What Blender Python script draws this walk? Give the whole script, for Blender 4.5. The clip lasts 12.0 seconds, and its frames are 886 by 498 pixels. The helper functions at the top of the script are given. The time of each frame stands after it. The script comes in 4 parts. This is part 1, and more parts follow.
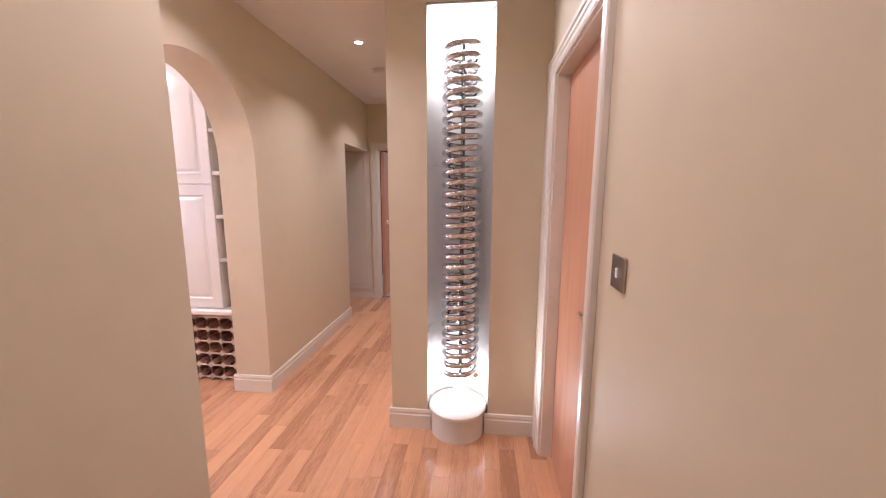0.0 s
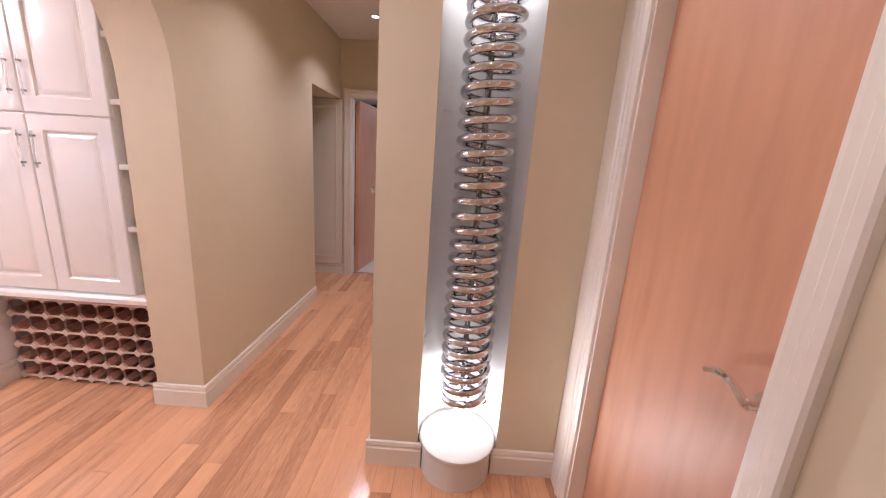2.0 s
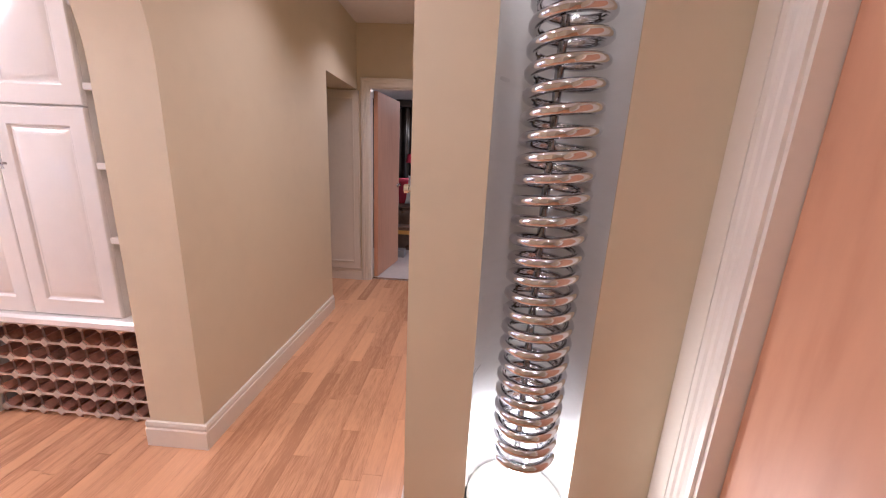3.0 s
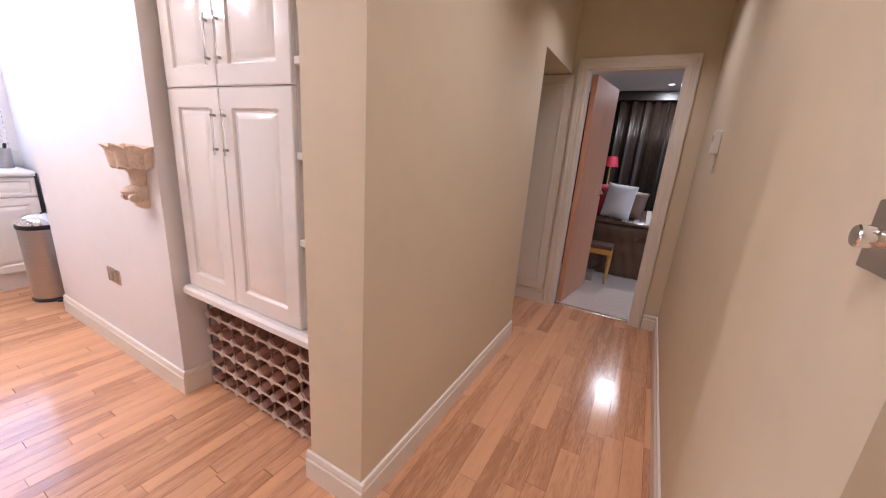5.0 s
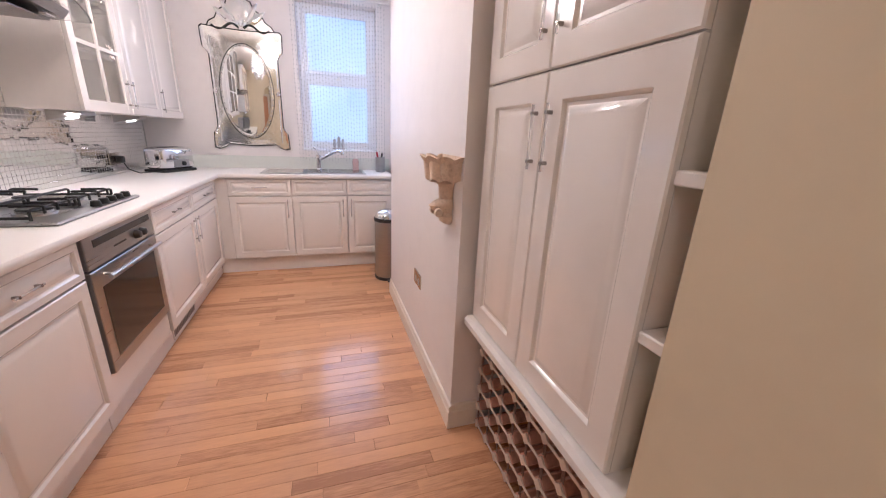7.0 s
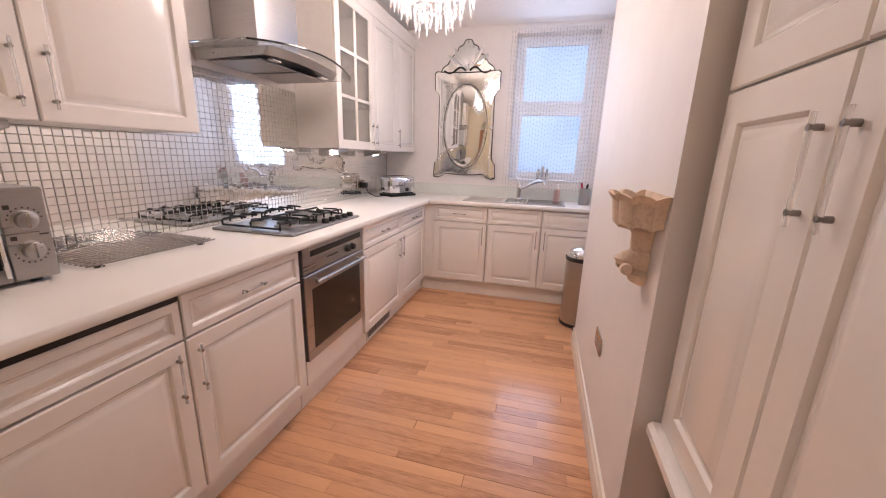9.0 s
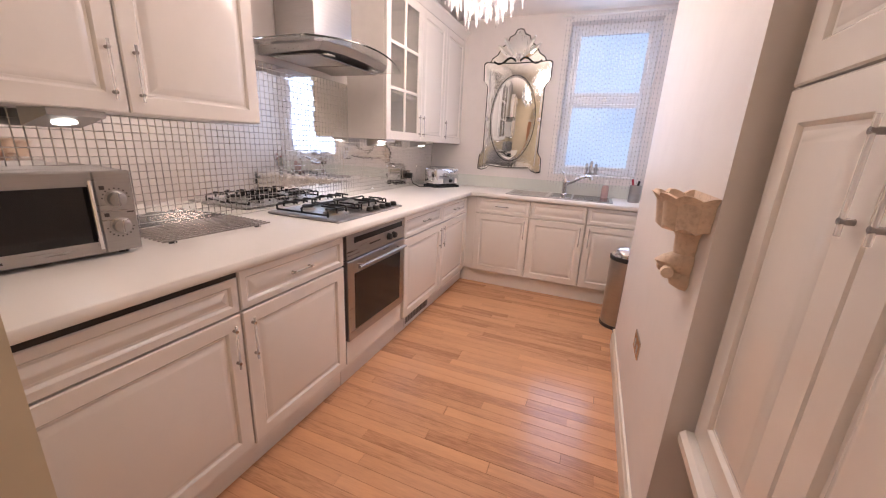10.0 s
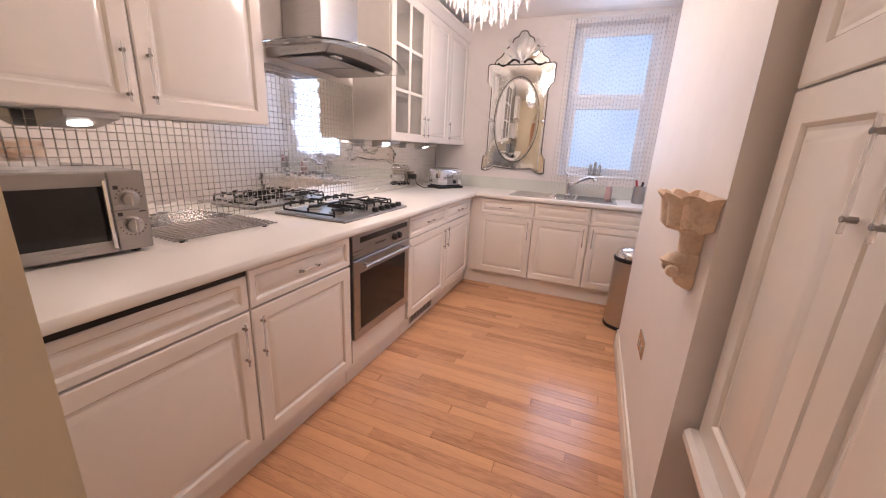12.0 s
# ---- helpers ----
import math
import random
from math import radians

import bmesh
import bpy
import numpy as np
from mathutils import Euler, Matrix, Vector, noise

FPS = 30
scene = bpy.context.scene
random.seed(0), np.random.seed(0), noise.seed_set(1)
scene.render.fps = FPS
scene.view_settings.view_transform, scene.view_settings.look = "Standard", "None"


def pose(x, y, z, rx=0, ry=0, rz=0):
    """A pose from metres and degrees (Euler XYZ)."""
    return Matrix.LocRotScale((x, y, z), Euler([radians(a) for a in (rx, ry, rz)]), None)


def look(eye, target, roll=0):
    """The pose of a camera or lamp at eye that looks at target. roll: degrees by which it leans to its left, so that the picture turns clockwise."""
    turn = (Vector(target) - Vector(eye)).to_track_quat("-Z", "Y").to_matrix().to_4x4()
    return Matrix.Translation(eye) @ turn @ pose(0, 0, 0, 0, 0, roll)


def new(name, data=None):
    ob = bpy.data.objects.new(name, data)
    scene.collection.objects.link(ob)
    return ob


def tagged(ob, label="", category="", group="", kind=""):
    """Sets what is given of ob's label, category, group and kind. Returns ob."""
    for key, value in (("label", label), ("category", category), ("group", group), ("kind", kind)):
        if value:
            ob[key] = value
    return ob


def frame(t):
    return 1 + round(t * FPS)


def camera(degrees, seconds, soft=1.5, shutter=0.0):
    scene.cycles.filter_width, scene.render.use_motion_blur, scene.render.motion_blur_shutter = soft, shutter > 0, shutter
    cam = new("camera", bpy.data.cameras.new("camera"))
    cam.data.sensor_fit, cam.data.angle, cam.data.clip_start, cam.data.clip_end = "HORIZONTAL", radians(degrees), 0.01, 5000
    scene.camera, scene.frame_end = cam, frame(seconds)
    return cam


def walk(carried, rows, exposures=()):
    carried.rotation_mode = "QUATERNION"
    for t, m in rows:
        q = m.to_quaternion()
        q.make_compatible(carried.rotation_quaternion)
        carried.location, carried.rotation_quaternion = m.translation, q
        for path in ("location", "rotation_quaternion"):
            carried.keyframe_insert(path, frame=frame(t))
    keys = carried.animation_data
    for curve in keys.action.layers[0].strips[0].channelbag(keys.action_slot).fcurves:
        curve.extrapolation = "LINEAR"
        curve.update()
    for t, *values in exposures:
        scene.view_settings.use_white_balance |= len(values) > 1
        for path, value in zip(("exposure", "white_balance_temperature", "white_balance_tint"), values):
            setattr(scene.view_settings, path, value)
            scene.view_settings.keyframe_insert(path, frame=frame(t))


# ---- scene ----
cam = camera(101.3, 12.0, soft=1.15)
PATH = [
    (0, (0.155, 0.633, 1.407), (-0.048, 2.599, 1.106), 0.2),
    (0.5, (0.099, 0.745, 1.398), (-0.019, 2.714, 1.069), 0.5),
    (1, (0.037, 0.87, 1.399), (0.049, 2.835, 1.029), 0.6),
    (1.5, (-0.017, 1.032, 1.381), (-0.056, 2.99, 0.976), 1.4),
    (2, (-0.066, 1.232, 1.375), (-0.09, 3.175, 0.904), 3.9),
    (2.5, (-0.125, 1.415, 1.354), (-0.193, 3.354, 0.869), 3.1),
    (4.5, (-0.491, 2.022, 1.311), (-1.01, 3.878, 0.777), 5.2),
    (5, (-0.61, 2.116, 1.302), (-1.533, 3.808, 0.771), 4.2),
    (5.5, (-0.755, 2.192, 1.302), (-2.012, 3.641, 0.744), 3.3),
    (6, (-0.9, 2.265, 1.306), (-2.421, 3.407, 0.684), 2.2),
    (6.5, (-1.045, 2.335, 1.303), (-2.756, 3.18, 0.706), 3.2),
    (7, (-1.19, 2.408, 1.294), (-3.005, 3.01, 0.701), 2.5),
    (7.5, (-1.323, 2.451, 1.295), (-3.209, 2.834, 0.751), 2.8),
    (9.5, (-1.431, 2.603, 1.31), (-3.247, 1.942, 0.796), 2.0),
    (10, (-1.408, 2.609, 1.315), (-3.196, 1.899, 0.771), 2.8),
    (10.5, (-1.388, 2.614, 1.317), (-3.163, 1.874, 0.771), 2.6),
    (11, (-1.382, 2.613, 1.32), (-3.164, 1.875, 0.795), 2.7),
    (11.5, (-1.383, 2.61, 1.318), (-3.168, 1.876, 0.796), 2.7),
    (12, (-1.387, 2.603, 1.312), (-3.173, 1.879, 0.774), 2.8),
]
walk(cam, [(t, look(eye, target, roll)) for t, eye, target, roll in PATH],
     [(0, 0.5, 5600, 14), (2.5, 0.42, 5550, 13), (4.5, 0.45, 5450, 10), (5.5, -0.14, 5600, 6), (6, -0.36, 5600, 6), (6.5, -0.46, 5700, 6), (7.5, -0.4, 5950, 7), (9.5, -0.6, 6500, 9), (12, -0.6, 6650, 10)])


# ---- world and light ----
world = bpy.data.worlds.new("sky")
scene.world = world
world.use_nodes = True
sky = world.node_tree.nodes.new("ShaderNodeTexSky")
sky.sky_type, sky.sun_disc, sky.sun_elevation, sky.sun_rotation = "NISHITA", False, radians(35), radians(120)
world.node_tree.links.new(sky.outputs[0], world.node_tree.nodes["Background"].inputs[0])
world.node_tree.nodes["Background"].inputs[1].default_value = 0.1


def lamp(name, kind, m, watts, colour, size=0.1, size_y=0, spot=0):
    data = bpy.data.lights.new(name, kind)
    data.energy, data.color = watts, colour
    if kind == "AREA":
        data.shape, data.size = ("RECTANGLE", size) if size_y else ("DISK", size)
        if size_y:
            data.size_y = size_y
    else:
        data.shadow_soft_size = size
    if spot:
        data.spot_size, data.spot_blend = radians(spot), 0.6
    ob = new(name, data)
    ob.matrix_world = m
    return ob


WARM = (1.0, 0.83, 0.82)
NEUTRAL = (1.0, 0.80, 0.735)
# First two spots are real; the last three are unseen, added to brighten the hall.
HALL_SPOTS = [(-0.77, 3.45), (-0.81, 4.65), (-0.85, 2.25), (-0.2, 1.45), (0.0, -0.2)]
for sx, sy in HALL_SPOTS:
    lamp("downlight_lamp", "AREA", pose(sx, sy, 2.495), 2.0 if sy < 0 else 5.4 if sy < 1.5 else 3.8, WARM, 0.12).data.spread = radians(150 if sy < 1.5 else 125 if sy < 3 else 112)
lamp("niche_top_lamp", "AREA", pose(0.043, 2.72, 2.34), 4.6, (1.0, 0.88, 0.80), 0.1)
lamp("niche_base_lamp", "AREA", pose(0.043, 2.65, 0.19, 180), 3.8, (1.0, 0.90, 0.84), 0.09)
lamp("chandelier_lamp", "POINT", pose(-3.55, 1.92, 2.2), 68, NEUTRAL, 0.12)
lamp("kitchen_downlight_lamp", "AREA", pose(-2.7, 2.25, 2.495), 8, NEUTRAL, 0.12)
lamp("window_lamp", "AREA", pose(-5.25, 2.595, 1.77, 90, 0, -90), 13, (0.54, 0.66, 1.0), 0.66, 1.2)
lamp("cabinet_lamp", "AREA", pose(-2.05, 1.10, 1.34), 1.2, WARM, 0.06)
lamp("cabinet_lamp", "AREA", pose(-3.80, 1.10, 1.33), 1.2, WARM, 0.06)
lamp("bedroom_downlight_lamp", "AREA", pose(-0.62, 7.9, 2.285), 20, (1.0, 0.9, 0.85), 0.08)
lamp("bedroom_window_lamp", "AREA", look((1.7, 6.3, 1.7), (-0.9, 6.9, 0.8)), 14, (0.7, 0.75, 1.0), 0.8, 1.2)


# ---- materials ----
def surf(name, colour, rough=0.5, metal=0.0, var=0.06, scale=6.0, bump=0.0, bump_scale=60.0, stretch=(1, 1, 1), rand=0.0, island=0.0,
         dark=None, trans=0.0, coat=0.0, glow=0.0, alpha=1.0, rough_var=0.08):
    """A surface with colour and gloss that vary at two scales, and fine relief."""
    m = bpy.data.materials.new(name)
    m.use_nodes = True
    nt = m.node_tree
    p = nt.nodes["Principled BSDF"]
    link = nt.links.new

    def node(kind, **inputs):
        n = nt.nodes.new(kind)
        for k, v in inputs.items():
            n.inputs[k].default_value = v
        return n

    tc = node("ShaderNodeTexCoord")
    mp = node("ShaderNodeMapping", Scale=stretch)
    link(tc.outputs["Object"], mp.inputs["Vector"])
    vec = mp.outputs["Vector"]
    if rand:
        info = node("ShaderNodeObjectInfo")
        off = node("ShaderNodeVectorMath")
        off.operation = "ADD"
        mul = node("ShaderNodeMath")
        mul.operation = "MULTIPLY"
        mul.inputs[1].default_value = 50.0
        link(info.outputs["Random"], mul.inputs[0])
        link(vec, off.inputs[0])
        link(mul.outputs[0], off.inputs[1])
        vec = off.outputs[0]
    big = node("ShaderNodeTexNoise", Scale=scale, Detail=3.0)
    fine = node("ShaderNodeTexNoise", Scale=scale * 7, Detail=4.0)
    link(vec, big.inputs["Vector"])
    link(vec, fine.inputs["Vector"])
    both = node("ShaderNodeMath")
    both.operation = "MULTIPLY_ADD"
    both.inputs[1].default_value = 0.5
    link(fine.outputs["Fac"], both.inputs[0])
    half = node("ShaderNodeMath")
    half.operation = "MULTIPLY"
    half.inputs[1].default_value = 0.5
    link(big.outputs["Fac"], half.inputs[0])
    link(half.outputs[0], both.inputs[2])
    fac = both.outputs[0]
    for amount, source, socket in ((rand, "ShaderNodeObjectInfo", "Random"), (island, "ShaderNodeNewGeometry", "Random Per Island")):
        if amount:
            src = node(source)
            mix = node("ShaderNodeMath")
            mix.operation = "MULTIPLY_ADD"
            mix.inputs[1].default_value = amount
            sub = node("ShaderNodeMath")
            sub.operation = "SUBTRACT"
            sub.inputs[1].default_value = 0.5
            link(src.outputs[socket], sub.inputs[0])
            link(sub.outputs[0], mix.inputs[0])
            link(fac, mix.inputs[2])
            fac = mix.outputs[0]
    ramp = node("ShaderNodeValToRGB")
    lo = dark or tuple(c * (1 - 2.5 * var) for c in colour)
    hi = tuple(min(1, c * (1 + 1.2 * var)) for c in colour)
    e = ramp.color_ramp.elements
    e[0].position, e[0].color = 0.25, (*lo, 1)
    e[1].position, e[1].color = 0.75, (*hi, 1)
    mid = e.new(0.48)
    mid.color = (*colour, 1)
    link(fac, ramp.inputs["Fac"])
    link(ramp.outputs["Color"], p.inputs["Base Color"])
    rr = node("ShaderNodeMapRange")
    rr.inputs["To Min"].default_value = max(0.0, rough - rough_var)
    rr.inputs["To Max"].default_value = min(1, rough + rough_var)
    link(big.outputs["Fac"], rr.inputs["Value"])
    link(rr.outputs[0], p.inputs["Roughness"])
    p.inputs["Metallic"].default_value = metal
    p.inputs["Transmission Weight"].default_value = trans
    p.inputs["Coat Weight"].default_value = coat
    p.inputs["Coat Roughness"].default_value = 0.06
    p.inputs["Alpha"].default_value = alpha
    if bump:
        bn = node("ShaderNodeTexNoise", Scale=bump_scale, Detail=3.0)
        link(vec, bn.inputs["Vector"])
        b = node("ShaderNodeBump", Strength=bump, Distance=0.004)
        link(bn.outputs["Fac"], b.inputs["Height"])
        link(b.outputs["Normal"], p.inputs["Normal"])
    if glow:
        link(ramp.outputs["Color"], p.inputs["Emission Color"])
        p.inputs["Emission Strength"].default_value = glow
    return m


HALL = surf("cream_wall_paint", (0.70, 0.605, 0.435), 0.6, var=0.02, scale=1.5, bump=0.06, bump_scale=90)
KWALL = surf("white_wall_paint", (0.82, 0.785, 0.765), 0.55, var=0.02, scale=1.5, bump=0.06, bump_scale=90)
CEIL = surf("ceiling_paint", (0.84, 0.80, 0.76), 0.7, var=0.02, scale=1.5, bump=0.04)
TRIM = surf("gloss_trim_paint", (0.80, 0.74, 0.64), 0.34, var=0.02, scale=4, bump=0.01, bump_scale=40)
DOORW = surf("white_gloss_laminate", (0.83, 0.795, 0.755), 0.16, var=0.015, scale=2, bump=0.012, bump_scale=14, coat=0.5, rough_var=0.04)
CARC = surf("white_melamine", (0.80, 0.76, 0.72), 0.35, var=0.02, scale=3)
TOPM = surf("white_worktop_laminate", (0.84, 0.81, 0.77), 0.36, var=0.006, scale=20, bump=0.01, bump_scale=200)
PLANK = surf("oiled_wood_plank", (0.64, 0.35, 0.19), 0.17, var=0.12, scale=3.0, bump=0.05, bump_scale=30, stretch=(9, 0.8, 9), rand=0.44,
             dark=(0.44, 0.22, 0.115), coat=0.0)
PLANK2 = surf("oiled_wood_plank_far", (0.64, 0.35, 0.19), 0.17, var=0.12, scale=3.0, bump=0.05, bump_scale=30, stretch=(9, 0.8, 9), island=0.44,
              dark=(0.44, 0.22, 0.115), coat=0.0)
JOINT = surf("dark_floor_joint", (0.33, 0.18, 0.10), 0.6)
DOORWOOD = surf("beech_veneer", (0.60, 0.31, 0.18), 0.5, var=0.1, scale=1.2, bump=0.02, stretch=(2.6, 2.6, 0.4), dark=(0.50, 0.235, 0.13), coat=0.0)
CHROME = surf("polished_chrome", (0.82, 0.82, 0.82), 0.07, 1.0, var=0.02, rough_var=0.03)
STEEL = surf("brushed_steel", (0.45, 0.44, 0.43), 0.32, 1.0, var=0.05, scale=4, stretch=(1, 1, 25), bump=0.02)
STEELH = surf("brushed_steel_flat", (0.42, 0.41, 0.40), 0.3, 1.0, var=0.05, scale=4, stretch=(1, 25, 25), bump=0.02)
BLACKG = surf("black_glass", (0.010, 0.009, 0.009), 0.10, var=0.1, rough_var=0.03)
BLACK = surf("black_plastic", (0.018, 0.017, 0.016), 0.4, var=0.2)
IRON = surf("cast_iron", (0.016, 0.015, 0.015), 0.5, var=0.3, bump=0.1, bump_scale=200)
MIRROR = surf("mirror_glass", (0.86, 0.87, 0.85), 0.015, 1.0, var=0.01, rough_var=0.01)
MOSAIC = surf("mirror_tile", (0.84, 0.84, 0.82), 0.04, 1.0, var=0.02, scale=2, rough_var=0.02)
GROUT = surf("grey_grout", (0.56, 0.54, 0.51), 0.8, var=0.1, scale=20)
ETCH = surf("etched_mirror", (0.86, 0.86, 0.83), 0.07, 1.0, var=0.10, scale=30, bump=0.12, bump_scale=40)
MEDGE = surf("dark_mirror_edge", (0.03, 0.035, 0.03), 0.15, 0.3)
GLASS = surf("clear_glass", (0.95, 0.97, 0.96), 0.02, trans=1.0, var=0.005, rough_var=0.01)
PANE = surf("tinted_cabinet_glass", (0.55, 0.54, 0.52), 0.03, trans=0.9, var=0.01, rough_var=0.01)
ACRYL = surf("clear_acrylic", (0.95, 0.95, 0.95), 0.06, alpha=0.3, var=0.01, rough_var=0.02)
CRYSTAL = surf("crystal", (0.96, 0.96, 0.97), 0.02, trans=0.8, var=0.01, rough_var=0.01)
FROST = surf("obscure_glass", (0.80, 0.88, 1.0), 0.35, trans=0.9, var=0.03, bump=0.5, bump_scale=45)
OUTSIDE = surf("daylight", (0.66, 0.78, 1.0), 0.9, var=0.2, scale=2.2, glow=1.2, dark=(0.24, 0.44, 0.82))
UPVC = surf("window_plastic", (0.88, 0.89, 0.92), 0.25, var=0.015)
STONE = surf("plaster_stone", (0.74, 0.60, 0.48), 0.75, var=0.12, scale=14, bump=0.4, bump_scale=50, dark=(0.50, 0.37, 0.27))
BULB = surf("lit_bulb", (1.0, 0.93, 0.85), 0.4, var=0.0, glow=40.0)
LENS = surf("lit_lens", (1.0, 0.95, 0.9), 0.4, var=0.0, glow=9.0)
RACKW = surf("dark_rack_wood", (0.46, 0.23, 0.165), 0.5, var=0.2, scale=9, bump=0.1, rand=0.3)
RACKM = surf("rack_strip_metal", (0.66, 0.56, 0.48), 0.45, 0.2, var=0.1, scale=12)
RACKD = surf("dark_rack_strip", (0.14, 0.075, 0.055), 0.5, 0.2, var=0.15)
CARPET = surf("beige_carpet", (0.58, 0.50, 0.43), 0.95, var=0.08, scale=25, bump=0.6, bump_scale=350)
BROWN = surf("brown_satin", (0.12, 0.066, 0.043), 0.3, var=0.25, scale=6, bump=0.15, bump_scale=18)
CURT = surf("dark_curtain_cloth", (0.026, 0.017, 0.012), 0.36, var=0.3, scale=5, bump=0.1, bump_scale=50)
STRIPE = surf("pale_striped_cover", (0.62, 0.54, 0.50), 0.6, var=0.08)
LINEN = surf("white_linen", (0.80, 0.76, 0.74), 0.8, var=0.03, bump=0.2, bump_scale=25)
RED = surf("red_shade_cloth", (0.45, 0.02, 0.05), 0.6, var=0.1)
REDB = surf("red_book_cloth", (0.36, 0.05, 0.03), 0.5, var=0.1)
PAPER = surf("cream_paper", (0.70, 0.55, 0.38), 0.7, var=0.08)
GOLD = surf("gilt_wood", (0.62, 0.38, 0.12), 0.35, 0.6, var=0.15)
PINK = surf("pink_soap", (0.85, 0.60, 0.57), 0.25, trans=0.4)
PLATE = surf("brushed_nickel", (0.55, 0.50, 0.44), 0.25, 1.0, var=0.04)
WHITEP = surf("white_plastic", (0.82, 0.80, 0.77), 0.35, var=0.02)
GREY = surf("grey_metal_grille", (0.40, 0.38, 0.36), 0.45, 0.6, var=0.08)
INK = surf("dark_ink", (0.05, 0.045, 0.04), 0.6)


# ---- mesh helpers ----
def box(bm, a, b, bevel=0.0, seg=1):
    r = bmesh.ops.create_cube(bm, size=1.0)
    v = r["verts"]
    for q in v:
        for i in range(3):
            q.co[i] = (a[i] + b[i]) / 2 + q.co[i] * (b[i] - a[i])
    if bevel:
        es = list({e for q in v for e in q.link_edges})
        bmesh.ops.bevel(bm, geom=es, offset=bevel, segments=seg, affect="EDGES", profile=0.5)
    return bm


def boxes(*args, bevel=0.0):
    bm = bmesh.new()
    for a, b in args:
        box(bm, a, b, bevel)
    return bm


def rings(bm, loops, close=True, caps=(True, True)):
    """A skin over loops of points that have the same length."""
    vs = [[bm.verts.new(p) for p in lp] for lp in loops]
    n = len(vs[0])
    for a, b in zip(vs, vs[1:]):
        for i in range(n if close else n - 1):
            j = (i + 1) % n
            bm.faces.new((a[i], a[j], b[j], b[i]))
    if caps[0]:
        bm.faces.new(list(reversed(vs[0])))
    if caps[1]:
        bm.faces.new(vs[-1])
    return bm


def circle(c, r, seg=20, ax=2, rx=None):
    out = []
    for i in range(seg):
        t = 2 * math.pi * i / seg
        u, v = r * math.cos(t), (rx or r) * math.sin(t)
        out.append({0: (c[0], c[1] + u, c[2] + v), 1: (c[0] + v, c[1], c[2] + u), 2: (c[0] + u, c[1] + v, c[2])}[ax])
    return out


def lathe(bm, c, profile, seg=20, ax=2):
    """profile: (radius, height along the axis)."""
    loops = []
    for r, h in profile:
        p = list(c)
        p[ax] += h
        loops.append(circle(p, max(r, 1e-4), seg, ax))
    return rings(bm, loops)


def tube(bm, pts, r, seg=8):
    pts = [Vector(p) for p in pts]
    loops = []
    side = None
    for i, p in enumerate(pts):
        d = (pts[min(i + 1, len(pts) - 1)] - pts[max(i - 1, 0)]).normalized()
        if side is None:
            side = d.orthogonal().normalized()
        side = (side - d * side.dot(d)).normalized()
        up = d.cross(side)
        loops.append([p + side * (r * math.cos(2 * math.pi * k / seg)) + up * (r * math.sin(2 * math.pi * k / seg)) for k in range(seg)])
    return rings(bm, loops)


def tubes(*runs, r=0.01, seg=8):
    bm = bmesh.new()
    for pts in runs:
        tube(bm, pts, r, seg)
    return bm


def prism(bm, poly, ax, a, b):
    """A flat outline carried along an axis from a to b. poly: the other two coordinates, in axis order."""
    def at(p, h):
        q = list(p)
        q.insert(ax, h)
        return q
    return rings(bm, [[at(p, a) for p in poly], [at(p, b) for p in poly]])


def mesh_of(name, bm, material, smooth=None):
    bmesh.ops.recalc_face_normals(bm, faces=bm.faces[:])
    me = bpy.data.meshes.new(name)
    bm.to_mesh(me)
    bm.free()
    me.materials.append(material)
    if smooth is not None:
        me.shade_smooth()
        me.set_sharp_from_angle(angle=radians(smooth))
    return me


INV = {}


def thing(name, label, category, m=None, group=""):
    ob = new(name)
    ob.empty_display_size = 0.05
    ob.matrix_world = m or Matrix()
    INV[ob] = (m or Matrix()).inverted()
    return tagged(ob, label, category, group)


def part(name, bm, material, parent, label="", smooth=35, world=False):
    """A mesh under a thing or a part, in the thing's own coordinates, or in the world's."""
    if world:
        bm.transform(INV[parent])
    ob = new(name, mesh_of(name, bm, material, smooth))
    ob.parent = parent
    INV[ob] = INV[parent]
    return tagged(ob, label)


def single(name, bm, material, label, category, m=None, group="", smooth=35):
    ob = new(name, mesh_of(name, bm, material, smooth))
    if m:
        ob.matrix_world = m
    return tagged(ob, label, category, group)


def structure(name, bm, material, label, category, smooth=None):
    return tagged(new(name, mesh_of(name, bm, material, smooth)), label, category, kind="structure")


# ---- the shell ----
H = 2.52
LB = "cream painted plaster wall"
structure("floor_base", boxes(((-5.4, 0.75, -0.12), (0.66, 5.37, -0.012)), ((-0.65, -1.3, -0.12), (0.66, 0.75, -0.012))), JOINT,
          "dark underfloor showing in the plank joints", "floor")
structure("ceiling", boxes(((-5.4, -1.3, H), (0.7, 5.42, H + 0.1))), CEIL, "plain white painted ceiling", "ceiling")
# right wall of the hall, with its door opening
structure("wall_east", boxes(((0.5, -1.3, 0), (0.62, 1.79, H)), ((0.5, 2.47, 0), (0.62, 3.2, H)), ((0.5, 1.79, 1.965), (0.62, 2.47, H))), HALL, LB, "wall")
structure("wall_behind", boxes(((-0.62, -1.3, 0), (0.5, -1.2, H))), HALL, LB, "wall")
structure("wall_hall_west", boxes(((-0.62, -1.2, 0), (-0.5, 1.37, H)), ((-1.31, 1.25, 0), (-0.62, 1.37, H))), HALL, LB, "wall")

